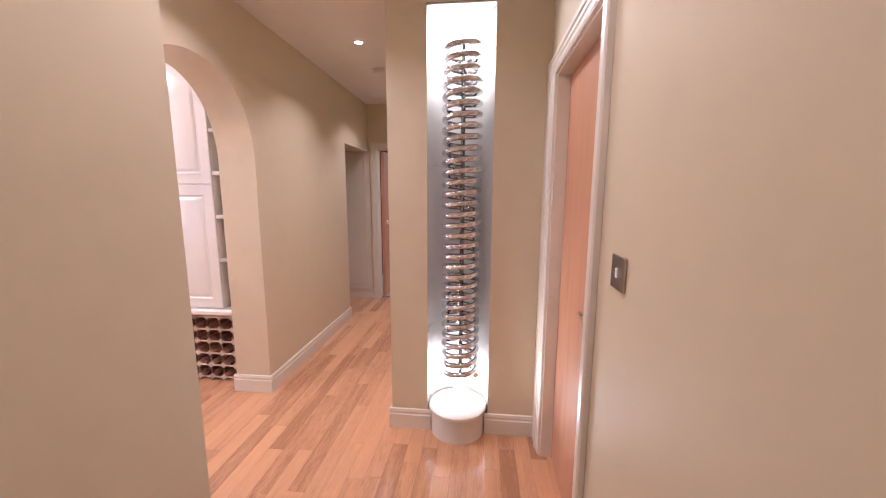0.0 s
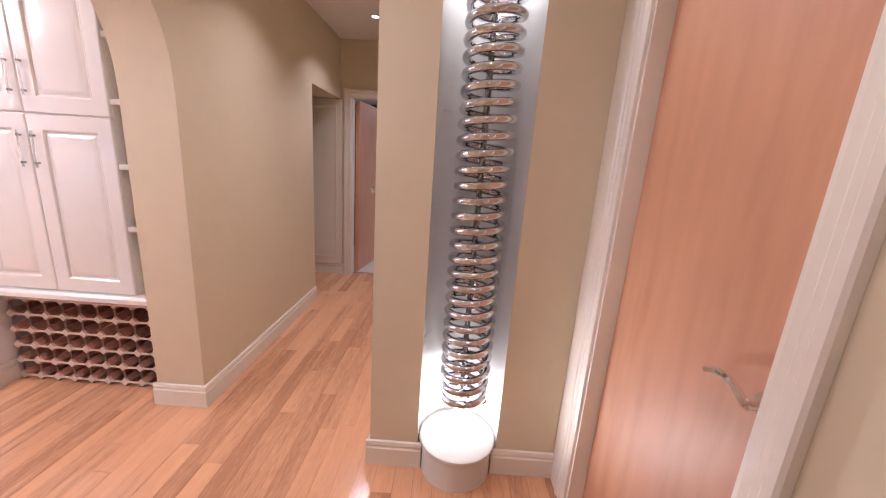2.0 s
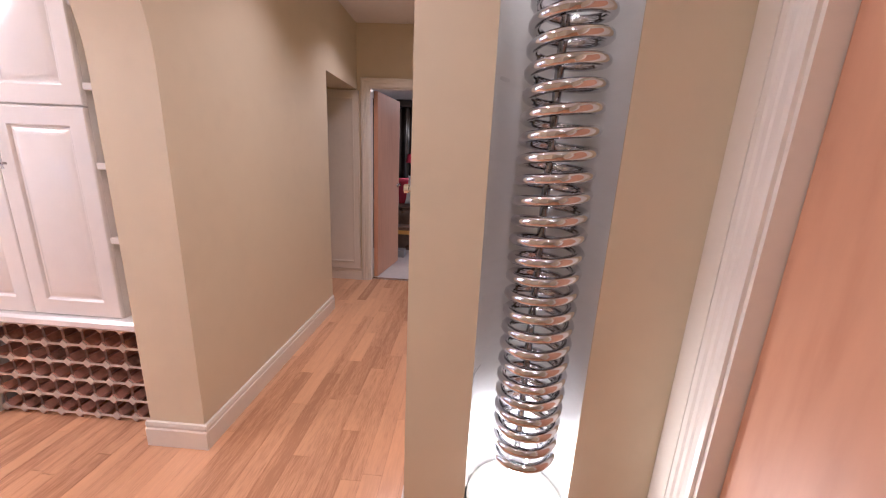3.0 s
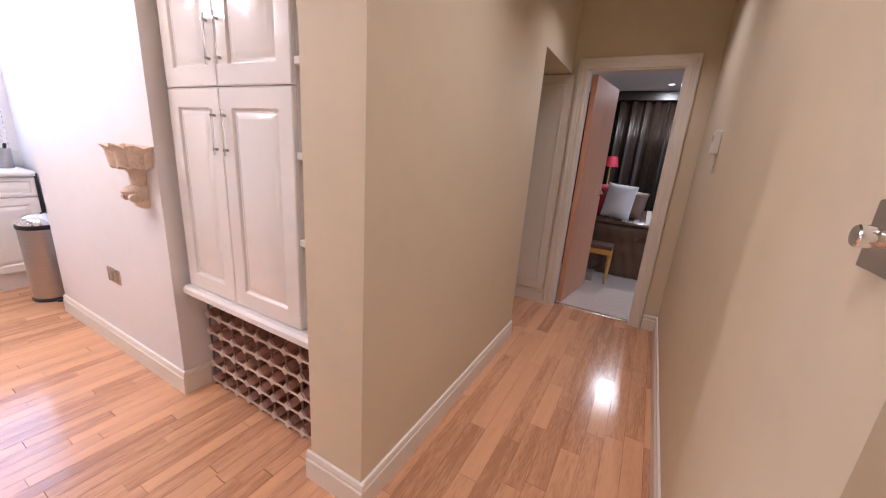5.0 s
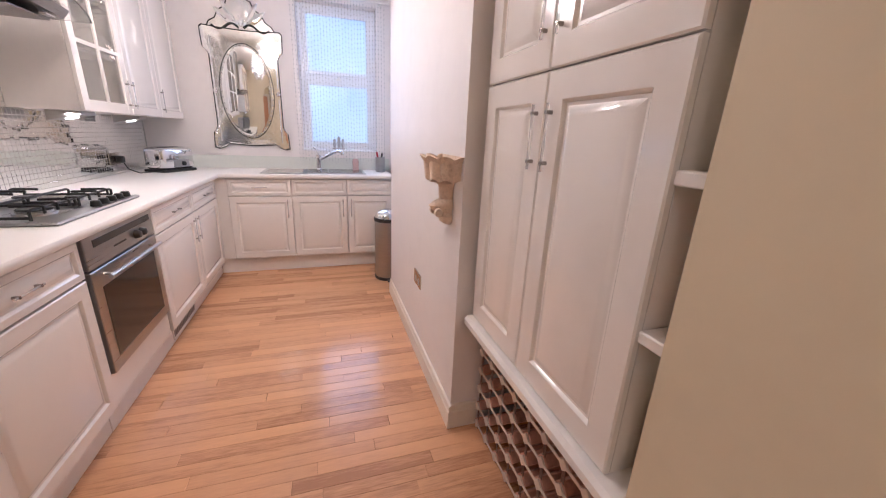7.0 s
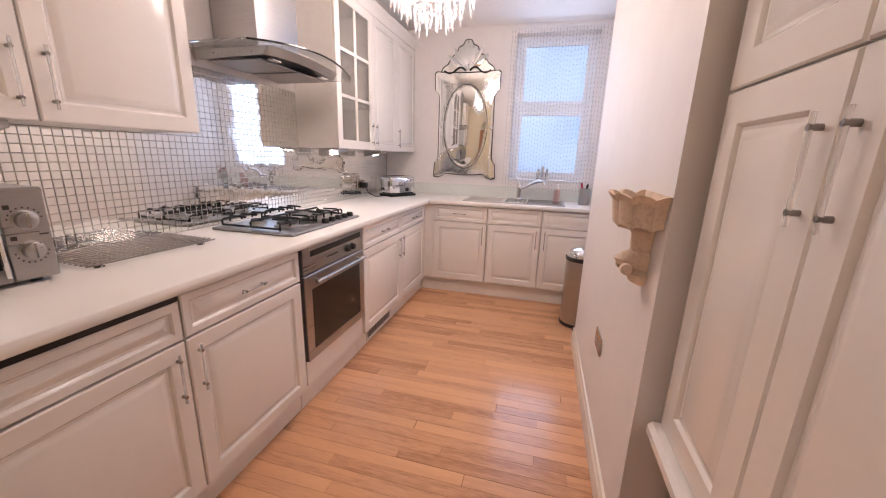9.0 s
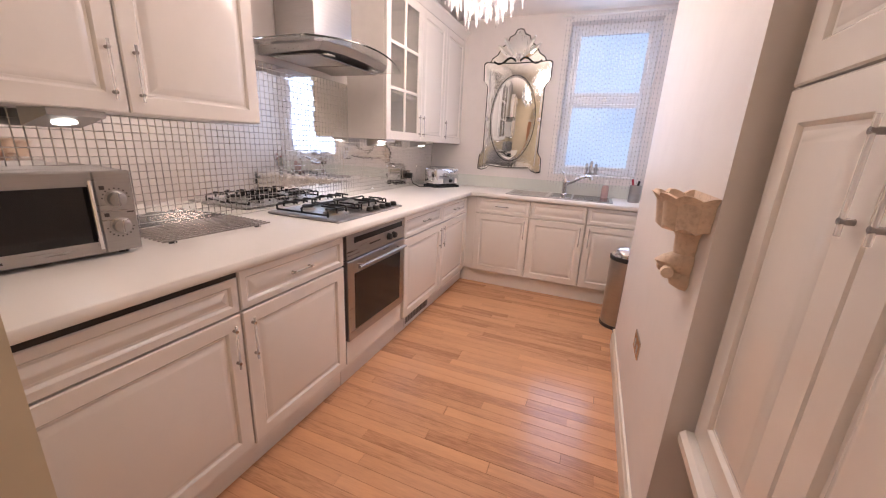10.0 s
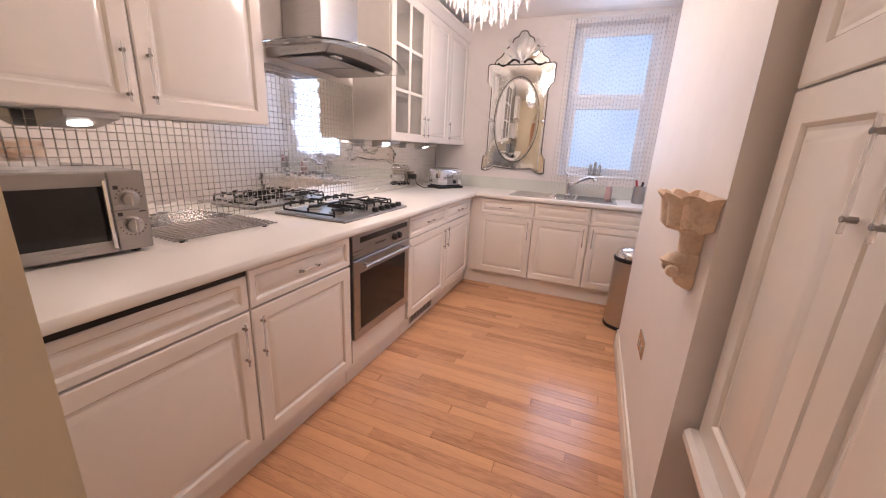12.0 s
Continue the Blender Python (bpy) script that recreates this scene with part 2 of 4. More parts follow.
# the column with the lit niche, and the corridor's right wall
NX, NY, NR, ND = 0.038, 2.63, 0.178, 0.20
bm = boxes(((-0.357, NY, 0), (NX - NR, 2.88, H)), ((NX + NR, NY, 0), (0.5, 2.88, H)), ((NX - NR, NY, 2.37), (NX + NR, 2.88, H)),
           ((-0.357, 2.88, 0), (-0.265, 5.32, H)))
structure("wall_column", bm, HALL, "cream plaster wall column around a lit niche", "wall")
bm = bmesh.new()
arc = [(NX - NR * math.cos(math.pi * i / 24), NY + ND * math.sin(math.pi * i / 24) + 0.004) for i in range(25)]
rings(bm, [[(x, y, z) for x, y in arc] for z in (0, 2.36)], close=False, caps=(False, False))
bm.faces.new([bm.verts.new((x, y, 2.36)) for x, y in arc])
structure("niche_lining", bm, surf("pale_niche_paint", (0.82, 0.82, 0.79), 0.3, var=0.02, scale=3, bump=0.12, bump_scale=35, stretch=(0.4, 0.4, 2.5)),
          "smooth white curved niche lining", "niche", smooth=60)

# corridor's left wall, the lintel, and the alcove behind it
for wn, a, b in (("wall_corridor_west", (-1.565, 2.912, 0), (-1.31, 4.52, H)), ("wall_lintel", (-1.565, 4.52, 1.94), (-1.31, 5.32, H)),
                 ("wall_recess_south", (-2.2, 4.42, 0), (-1.565, 4.52, H)), ("wall_recess_west", (-2.3, 4.42, 0), (-2.2, 5.32, H))):
    structure(wn, boxes((a, b)), HALL, LB, "wall")
bm = boxes(((-2.3, 5.32, 0), (-1.19, 5.42, H)), ((-0.545, 5.32, 0), (0.5, 5.42, H)), ((-1.19, 5.32, 1.967), (-0.545, 5.42, H)))
structure("wall_north", bm, HALL, LB, "wall")

# arch between hall and kitchen
AY0, AY1, SPR, TOP = 2.02, 2.912, 1.57, 2.115
bm = boxes(((-1.565, 0.78, 0), (-1.31, AY0, H)))
mid_y, half_w = (AY0 + AY1) / 2, (AY1 - AY0) / 2
curve = []
for i in range(41):
    t = math.pi * i / 40
    c, s_ = math.cos(t), math.sin(t)
    curve.append((mid_y - half_w * math.copysign(abs(c) ** 0.88, c), SPR + (TOP - SPR) * abs(s_) ** 0.88))
for x0, flip in ((-1.565, 0), (-1.31, 1)):
    lo = [bm.verts.new((x0, y, z)) for y, z in curve]
    hi = [bm.verts.new((x0, y, H)) for y, z in curve]
    for i in range(40):
        bm.faces.new((lo[i], lo[i + 1], hi[i + 1], hi[i]))
rings(bm, [[(-1.565, y, z) for y, z in curve], [(-1.31, y, z) for y, z in curve]], close=False, caps=(False, False))
structure("wall_arch", bm, HALL, "cream plaster wall with a rounded archway", "wall", smooth=40)

# kitchen walls
bm = boxes(((-5.44, 0.78, 0), (-1.565, 0.90, H)))
structure("wall_kitchen_south", bm, KWALL, "white painted kitchen wall behind mirror tiles", "wall")
WY0, WY1, WZ0, WZ1 = 2.225, 2.965, 1.10, 2.44
bm = boxes(((-5.44, 0.90, 0), (-5.24, WY0, H)), ((-5.44, WY1, 0), (-5.24, 3.22, H)), ((-5.44, WY0, 0), (-5.24, WY1, WZ0)), ((-5.44, WY0, WZ1), (-5.24, WY1, H)))
structure("wall_kitchen_west", bm, KWALL, "white painted kitchen wall with a window", "wall")
for wn, a, b in (("wall_kitchen_north", (-4.05, 2.905, 0), (-2.480, 3.40, H)), ("wall_window_corner", (-5.24, 3.10, 0), (-4.05, 3.22, H)), ("wall_alcove", (-2.480, 3.40, 0), (-1.565, 3.50, H))):
    structure(wn, boxes((a, b)), KWALL, "white painted kitchen wall", "wall")


def skirting(name, runs):
    """Moulded skirting along straight runs ((x, y), (x, y), outward normal)."""
    bm = bmesh.new()
    prof = [(0.001, 0), (0.016, 0), (0.016, 0.088), (0.011, 0.094), (0.011, 0.102), (0.014, 0.106), (0.010, 0.122), (0.001, 0.125)]
    for (x0, y0), (x1, y1), (nx, ny) in runs:
        rings(bm, [[(x + nx * d, y + ny * d, h) for d, h in prof] for x, y in ((x0, y0), (x1, y1))])
    return structure(name, bm, TRIM, "cream gloss moulded skirting board", "baseboard")


e = 0.016
skirting("baseboard", [((-0.5, -1.2), (-0.5, 1.37), (1, 0)), ((-1.31, 1.37), (-0.5 + e, 1.37), (0, 1)), ((-1.31, 1.37 + e), (-1.31, AY0), (1, 0)),
                       ((-1.565 - e, AY0), (-1.31 + e, AY0), (0, 1)), ((-1.565 - e, AY1), (-1.31 + e, AY1), (0, -1)), ((-1.31, AY1), (-1.31, 4.52), (1, 0)),
                       ((-0.357 - e, NY), (NX - 0.159, NY), (0, -1)), ((NX + 0.159, NY), (0.478, NY), (0, -1)), ((-0.357, NY), (-0.357, 5.32), (-1, 0)),
                       ((0.5, -1.2), (0.5, 1.71), (-1, 0)), ((-4.05, 2.905), (-2.480 + e, 2.905), (0, -1)), ((-2.480, 2.905), (-2.480, 3.03), (1, 0)),
                       ((-2.2, 5.32), (-1.275, 5.32), (0, -1)), ((-0.46, 5.32), (-0.357, 5.32), (0, -1))])


def architrave(name, m, w, h, width=0.08, label="cream gloss moulded door surround"):
    """Door surround round an opening w wide and h high, on the plane y = 0 facing -y, in m."""
    bm = bmesh.new()
    prof = [(0, 0.001), (0, 0.012), (0.012, 0.016), (0.03, 0.016), (0.036, 0.020), (0.05, 0.020), (0.056, 0.025), (width - 0.006, 0.025), (width, 0.019), (width, 0.001)]
    loops = []
    for cx, cz, sx, sz in ((0, 0, -1, 0), (0, h, -1, 1), (w, h, 1, 1), (w, 0, 1, 0)):
        loops.append([(cx + sx * a, -d, cz + sz * a) for a, d in prof])
    rings(bm, loops)
    bm.transform(m)
    return structure(name, bm, TRIM, label, "trim")


# hall door in the right wall
mdoor = pose(0.5, 1.79, 0, 0, 0, 0) @ Matrix(((0, 1, 0, 0), (1, 0, 0, 0), (0, 0, 1, 0), (0, 0, 0, 1)))
architrave("trim_hall_door", mdoor, 0.68, 1.965)
structure("door_jamb", boxes(((0.499, 1.79, 0), (0.62, 1.802, 1.965)), ((0.499, 2.458, 0), (0.62, 2.47, 1.965)), ((0.499, 1.802, 1.953), (0.62, 2.458, 1.965)), ((0.478, 2.552, 0), (0.4995, 2.6285, 2.045))),
          TRIM, "cream painted door lining", "trim")


def lever(parent, c, along, out):
    """A curved chrome lever on a round rose."""
    c, along, out = Vector(c), Vector(along), Vector(out)
    h = part("handle", tubes([c + out * 0.001, c + out * 0.045], r=0.009, seg=10), CHROME, parent, "curved chrome lever handle", world=True)
    pts = [c + out * 0.045 + along * (0.125 * t) + Vector((0, 0, 0.022 * math.sin(t * math.pi))) - out * (0.012 * t * t) for t in [i / 10 for i in range(11)]]
    part("lever", tubes(pts, r=0.0085, seg=10), CHROME, h, world=True)
    part("rose", tubes([c + out * 0.001, c + out * 0.009], r=0.026, seg=20), CHROME, h, world=True)


d1 = structure("door_1", boxes(((0.556, 1.805, 0.006), (0.598, 2.455, 1.950)), bevel=0.002), DOORWOOD, "closed plain beech veneer door in the hall", "door")
INV[d1] = Matrix()
lever(d1, (0.556, 1.840, 0.968), (0, 1, 0), (-1, 0, 0))

# bedroom door, open
mbed = pose(-1.19, 5.32, 0)
architrave("trim_bedroom_door", mbed, 0.645, 1.967)
structure("bedroom_door_jamb", boxes(((-1.19, 5.319, 0), (-1.178, 5.42, 1.967)), ((-0.557, 5.319, 0), (-0.545, 5.42, 1.967)), ((-1.178, 5.319, 1.955), (-0.557, 5.42, 1.967))),
          TRIM, "cream painted door lining", "trim")
bm = boxes(((0, -0.042, 0.008), (0.70, 0, 1.95)), bevel=0.002)
d2 = structure("door_2", bm, DOORWOOD, "open beech veneer bedroom door", "door")
d2.matrix_world = pose(-1.172, 5.43, 0, 0, 0, 82)
INV[d2] = d2.matrix_world.inverted()
md = d2.matrix_world
lever(d2, md @ Vector((0.64, -0.042, 0.985)), md.to_3x3() @ Vector((-1, 0, 0)), md.to_3x3() @ Vector((0, -1, 0)))
structure("threshold", boxes(((-1.19, 5.36, -0.012), (-0.545, 5.41, 0.006)), bevel=0.003), PLATE, "metal threshold strip under the bedroom door", "trim")

# panelled cupboard door in the alcove
pd = structure("door_3", boxes(((-2.15, 5.29, 0.13), (-1.29, 5.318, 1.93))), TRIM, "cream panelled cupboard door in the corridor alcove", "door")
INV[pd] = Matrix()
bm = bmesh.new()
for a, b in (((-1.72, 5.282, 0.20), (-1.70, 5.29, 1.86)), ((-1.36, 5.282, 0.20), (-1.34, 5.29, 1.86)), ((-1.70, 5.282, 0.20), (-1.36, 5.29, 0.22)), ((-1.70, 5.282, 1.84), (-1.36, 5.29, 1.86))):
    box(bm, a, b, 0.003)
part("moulding", bm, TRIM, pd, world=True)

# window
w1 = structure("window_1", boxes(((-5.42, WY0, WZ0), (-5.36, WY0 + 0.055, WZ1)), ((-5.42, WY1 - 0.055, WZ0), (-5.36, WY1, WZ1)), ((-5.42, WY0 + 0.055, WZ0), (-5.36, WY1 - 0.055, WZ0 + 0.055)),
               ((-5.42, WY0 + 0.055, WZ1 - 0.055), (-5.36, WY1 - 0.055, WZ1)), ((-5.42, WY0 + 0.055, 1.765), (-5.36, WY1 - 0.055, 1.83)), bevel=0.004), UPVC,
               "white plastic sash window with obscure glass", "window")
INV[w1] = Matrix()
for z0, z1, inset in ((WZ0 + 0.055, 1.765, 0.0), (1.83, WZ1 - 0.055, 0.01)):
    y0, y1 = WY0 + 0.055, WY1 - 0.055
    part("window_frame", boxes(((-5.395, y0, z0), (-5.355, y0 + 0.035, z1)), ((-5.395, y1 - 0.035, z0), (-5.355, y1, z1)), ((-5.395, y0 + 0.035, z0), (-5.355, y1 - 0.035, z0 + 0.035)),
                         ((-5.395, y0 + 0.035, z1 - 0.035), (-5.355, y1 - 0.035, z1)), bevel=0.004), UPVC, w1, world=True)
    pane = part("pane", boxes(((-5.382, y0 + 0.035, z0 + 0.035), (-5.376, y1 - 0.035, z1 - 0.035))), FROST, w1, "pale blue obscure glass pane", world=True)
    pane.visible_shadow = False
part("catch", boxes(((-5.355, 2.57, 1.785), (-5.335, 2.62, 1.798)), ((-5.345, 2.585, 1.798), (-5.33, 2.605, 1.82)), bevel=0.003), WHITEP, w1, world=True)
part("window_sill", boxes(((-5.36, WY0, WZ0 - 0.001), (-5.225, WY1, WZ0 + 0.018)), bevel=0.004), UPVC, w1, world=True)
structure("backdrop", boxes(((-6.2, 1.2, 0.4), (-6.19, 3.9, 3.2))), OUTSIDE, "pale blue daylight outside the window", "backdrop")

# bedroom shell
structure("bedroom_floor", boxes(((-3.4, 5.42, -0.1), (2.0, 8.7, 0.002))), CARPET, "beige bedroom carpet", "carpet")
structure("bedroom_ceiling", boxes(((-3.4, 5.42, 2.30), (2.0, 8.7, 2.4))), CEIL, "white bedroom ceiling", "ceiling")
structure("wall_bedroom", boxes(((-3.5, 5.42, 0), (-3.4, 8.7, 2.3)), ((2.0, 5.42, 0), (2.1, 8.7, 2.3)), ((-3.4, 8.6, 0), (2.0, 8.7, 2.3))), KWALL, "white bedroom wall", "wall")


# ---- kitchen: fitted units ----
POSTM = surf("dark_nickel", (0.30, 0.28, 0.27), 0.2, 1.0)

def panel_front(w, h, t=0.02, frame_w=0.058):
    """A raised-panel front, w by h, its face towards -y, its back on y = 0."""
    bm = bmesh.new()

    def rect(i, y, r=0.0):
        return [(i, y, i), (w - i, y, i), (w - i, y, h - i), (i, y, h - i)]

    f = frame_w
    rings(bm, [rect(0.0015, 0), rect(0, -0.003), rect(0, -t + 0.004), rect(0.004, -t), rect(f - 0.004, -t), rect(f, -t + 0.003), rect(f + 0.004, -t + 0.009),
               rect(f + 0.012, -t + 0.009), rect(f + 0.032, -t + 0.001), rect(f + 0.036, -t)])
    return bm


def bar_handle(parent, x, z, upright, y=-0.02):
    """Clear bar on two small chrome posts, centred on x, z."""
    length = 0.17 if upright else 0.125
    d = Vector((0, 0, 1)) if upright else Vector((1, 0, 0))
    c = Vector((x, y, z))
    out = Vector((0, -1, 0))
    h = part("handle", tubes([c - d * (length / 2) + out * 0.015, c + d * (length / 2) + out * 0.015], r=0.0042, seg=8), ACRYL, parent, "clear acrylic bar handle")
    for k in (-0.37, 0.37):
        q = c + d * (length * k)
        part("post", tubes([q + out * 0.0005, q + out * 0.019], r=0.0054, seg=10), POSTM, h, "small dark chrome post")


def front(parent, name, x, z, w, h, handle=None, upright=True, fw=0.058, material=None):
    bm = panel_front(w, h, frame_w=fw)
    bm.transform(Matrix.Translation((x, 0, z)))
    d = part(name, bm, material or DOORW, parent, smooth=20)
    if handle:
        bar_handle(d, x + handle[0], z + handle[1], upright)
    return d


def base_unit(m, w, handle_side, drawer_handle=True, depth=0.56, group="kitchen base cabinets", gap=False):
    """Base cabinet with a drawer over a door."""
    u = thing("base_cabinet", "glossy white base cabinet with raised-panel door and drawer", "cabinet", m, group)
    part("body", boxes(((0.001, 0.001, 0.14), (w - 0.001, depth, 0.872))), CARC, u)
    g = 0.002
    hx = 0.035 if handle_side == "l" else w - 2 * g - 0.035
    front(u, "door", g, 0.145, w - 2 * g, 0.57, (hx, 0.57 - 0.115), True)
    front(u, "drawer", g, 0.722, w - 2 * g, 0.128 if gap else 0.146, ((w - 2 * g) / 2, 0.073) if drawer_handle else None, False, fw=0.03)
    if gap:
        # Solid black strip paints the shade of the open slot below the worktop.
        part("shadow_gap", boxes(((g, -0.017, 0.851), (w - g, 0, 0.874))), BLACK, u, "black strip standing in for the shade under the worktop")
    return u


FY = 1.53
south = lambda x: pose(x, FY - 0.02, 0, 0, 0, 180)
base_unit(south(-1.60), 0.630, "r", False, gap=True)
base_unit(south(-2.232), 0.58, "l")
base_unit(south(-3.442), 0.638, "r")
base_unit(south(-4.082), 0.595, "l")
FX = -4.745
west = lambda y: pose(FX - 0.02, y, 0, 0, 0, 90)
base_unit(west(1.600), 0.515, "r", depth=0.49)
base_unit(west(2.117), 0.485, "r", False, depth=0.49)
base_unit(west(2.604), 0.436, "l", False, depth=0.49)
single("corner_post", boxes(((-4.763, 1.47, 0.14), (-4.679, 1.51, 0.872)), ((-4.82, 1.45, 0.14), (-4.763, 1.598, 0.872)), bevel=0.002), DOORW, "white laminate filler post in the cabinet corner", "cabinet filler")
# plinths
structure("plinth_south", boxes(((-4.79, 1.452, 0.0), (-3.43, 1.47, 0.14)), ((-3.428, 1.452, 0), (-2.83, 1.472, 0.14)), ((-2.828, 1.452, 0), (-1.568, 1.47, 0.14)), bevel=0.002), CARC, "white laminate plinth under the cabinets", "plinth")
structure("plinth_west", boxes(((-4.81, 1.471, 0.0), (-4.792, 3.05, 0.14)), bevel=0.002), CARC, "white laminate plinth under the cabinets", "plinth")
vt = thing("plinth_vent", "grey metal slotted vent in the plinth", "vent", pose(-3.56, 1.470, 0.022))
part("frame", boxes(((-0.42, 0.0005, 0), (0, 0.006, 0.012)), ((-0.42, 0.0005, 0.083), (0, 0.006, 0.095)), ((-0.42, 0.0005, 0.012), (-0.408, 0.006, 0.083)), ((-0.012, 0.0005, 0.012), (0, 0.006, 0.083))), WHITEP, vt)
part("backing", boxes(((-0.408, 0.0004, 0.012), (-0.012, 0.0012, 0.083))), BLACK, vt)
for i in range(15):
    part("slat", boxes(((-0.40 + i * 0.026, 0.0014, 0.012), (-0.388 + i * 0.026, 0.005, 0.083))), GREY, vt)

# worktop with a rounded front edge
wt = thing("worktop", "white laminate worktop with rounded front edge", "worktop")
bm = bmesh.new()
prof = [(0.905, 0.876), (1.547, 0.876), (1.555, 0.880), (1.559, 0.889), (1.559, 0.903), (1.555, 0.911), (1.547, 0.915), (0.905, 0.915)]
rings(bm, [[(x, y, z) for y, z in prof] for x in (-1.568, -5.235)])
part("hob_run", bm, TOPM, wt)
bm = bmesh.new()
prof = [(-5.235, 0.876), (-4.729, 0.876), (-4.721, 0.880), (-4.717, 0.889), (-4.717, 0.903), (-4.721, 0.911), (-4.729, 0.915), (-5.235, 0.915)]
rings(bm, [[(x, y, z - 0.0006) for x, z in prof] for y in (1.50, 3.04)])
part("sink_run", bm, TOPM, wt)
# Black sheet stands in for the shaded gap between sink run and wall.
single("worktop_end_gap", boxes(((-5.23, 3.042, 0.0), (-4.73, 3.052, 0.90))), BLACK, "black sheet standing in for the dark gap beside the sink cabinets", "end panel")

# oven
ov = thing("oven", "built-in stainless steel oven with dark glass door", "oven", pose(-2.833, FY - 0.02, 0.285, 0, 0, 180))
OW, OH = 0.594, 0.587
part("body", boxes(((0.001, 0.001, 0), (OW - 0.001, 0.55, OH))), BLACK, ov)
part("side_trim", boxes(((0, -0.005, -0.14), (OW, 0.02, -0.004))), DOORW, ov, "white filler panel below the oven")
part("control_panel", boxes(((0, -0.022, 0.455), (OW, 0, OH)), bevel=0.003), STEELH, ov)
part("display", boxes(((0.06, -0.0235, 0.535), (OW - 0.03, -0.0222, 0.565))), BLACKG, ov)
for kx in (0.40, 0.455):
    part("knob", lathe(bmesh.new(), (kx, -0.022, 0.50), [(0.021, 0), (0.020, -0.006), (0.016, -0.022), (0.012, -0.024)], 16, 1), BLACK, ov)
part("badge", boxes(((0.20, -0.0232, 0.497), (0.31, -0.0222, 0.505))), INK, ov)
od = part("door", boxes(((0, -0.024, 0), (OW, 0, 0.448)), bevel=0.003), STEELH, ov)
part("glass", boxes(((0.055, -0.0255, 0.055), (OW - 0.055, -0.0242, 0.372)), bevel=0.0004), BLACKG, od, "dark oven glass")
hd = part("door_handle", tubes([(0.05, -0.062, 0.415), (OW - 0.05, -0.062, 0.415)], r=0.010, seg=12), STEELH, od, "round steel oven handle")
for kx in (0.09, OW - 0.09):
    part("bracket", tubes([(kx, -0.024, 0.415), (kx, -0.062, 0.415)], r=0.007), STEELH, hd)

# hob
hb = thing("gas_hob", "stainless steel gas hob with black pan supports", "hob", pose(-3.53, 0.985, 0.915))
W, D = 0.665, 0.478
part("plate", boxes(((0, 0, 0.0004), (W, D, 0.014)), bevel=0.006), STEELH, hb)
for cx, cy, r in ((0.10, 0.11, 0.042), (0.10, 0.29, 0.034), (0.40, 0.12, 0.034), (0.40, 0.31, 0.055)):
    bn = part("burner", lathe(bmesh.new(), (cx + 0.08, cy, 0.014), [(r + 0.012, 0), (r + 0.01, 0.008), (r, 0.010), (r, 0.016)], 20), STEEL, hb)
    part("cap", lathe(bmesh.new(), (cx + 0.08, cy, 0.030), [(r * 0.95, 0), (r, 0.003), (r * 0.9, 0.008), (0.004, 0.009)], 20), IRON, bn)
for gx in (0.045, 0.345):
    runs = []
    x0, x1, y0, y1, z = gx, gx + 0.275, 0.03, 0.375, 0.052
    for y in (y0, (y0 + y1) / 2, y1):
        runs.append([(x0, y, 0.022), (x0, y, z - 0.006), (x0 + 0.012, y, z), (x1 - 0.012, y, z), (x1, y, z - 0.006), (x1, y, 0.022)])
    for x in (x0 + 0.06, (x0 + x1) / 2, x1 - 0.06):
        runs.append([(x, y0 - 0.012, 0.03), (x, y0 - 0.012, z + 0.004), (x, y0, z + 0.008), (x, y0 + 0.09, z + 0.006)])
        runs.append([(x, y1 + 0.012, 0.03), (x, y1 + 0.012, z + 0.004), (x, y1, z + 0.008), (x, y1 - 0.09, z + 0.006)])
    runs += [[(x0, y0, 0.024), (x0, y1, 0.024)], [(x1, y0, 0.024), (x1, y1, 0.024)], [(x0, y0, 0.014), (x0, y0, 0.03)], [(x1, y1, 0.014), (x1, y1, 0.03)]]
    part("pan_support", tubes(*runs, r=0.0055, seg=6), IRON, hb, "black iron pan support")
for i in range(5):
    part("knob", lathe(bmesh.new(), (0.05 + i * 0.068, 0.435, 0.0142), [(0.021, 0), (0.020, 0.012), (0.017, 0.024), (0.003, 0.026)], 14), BLACK, hb)


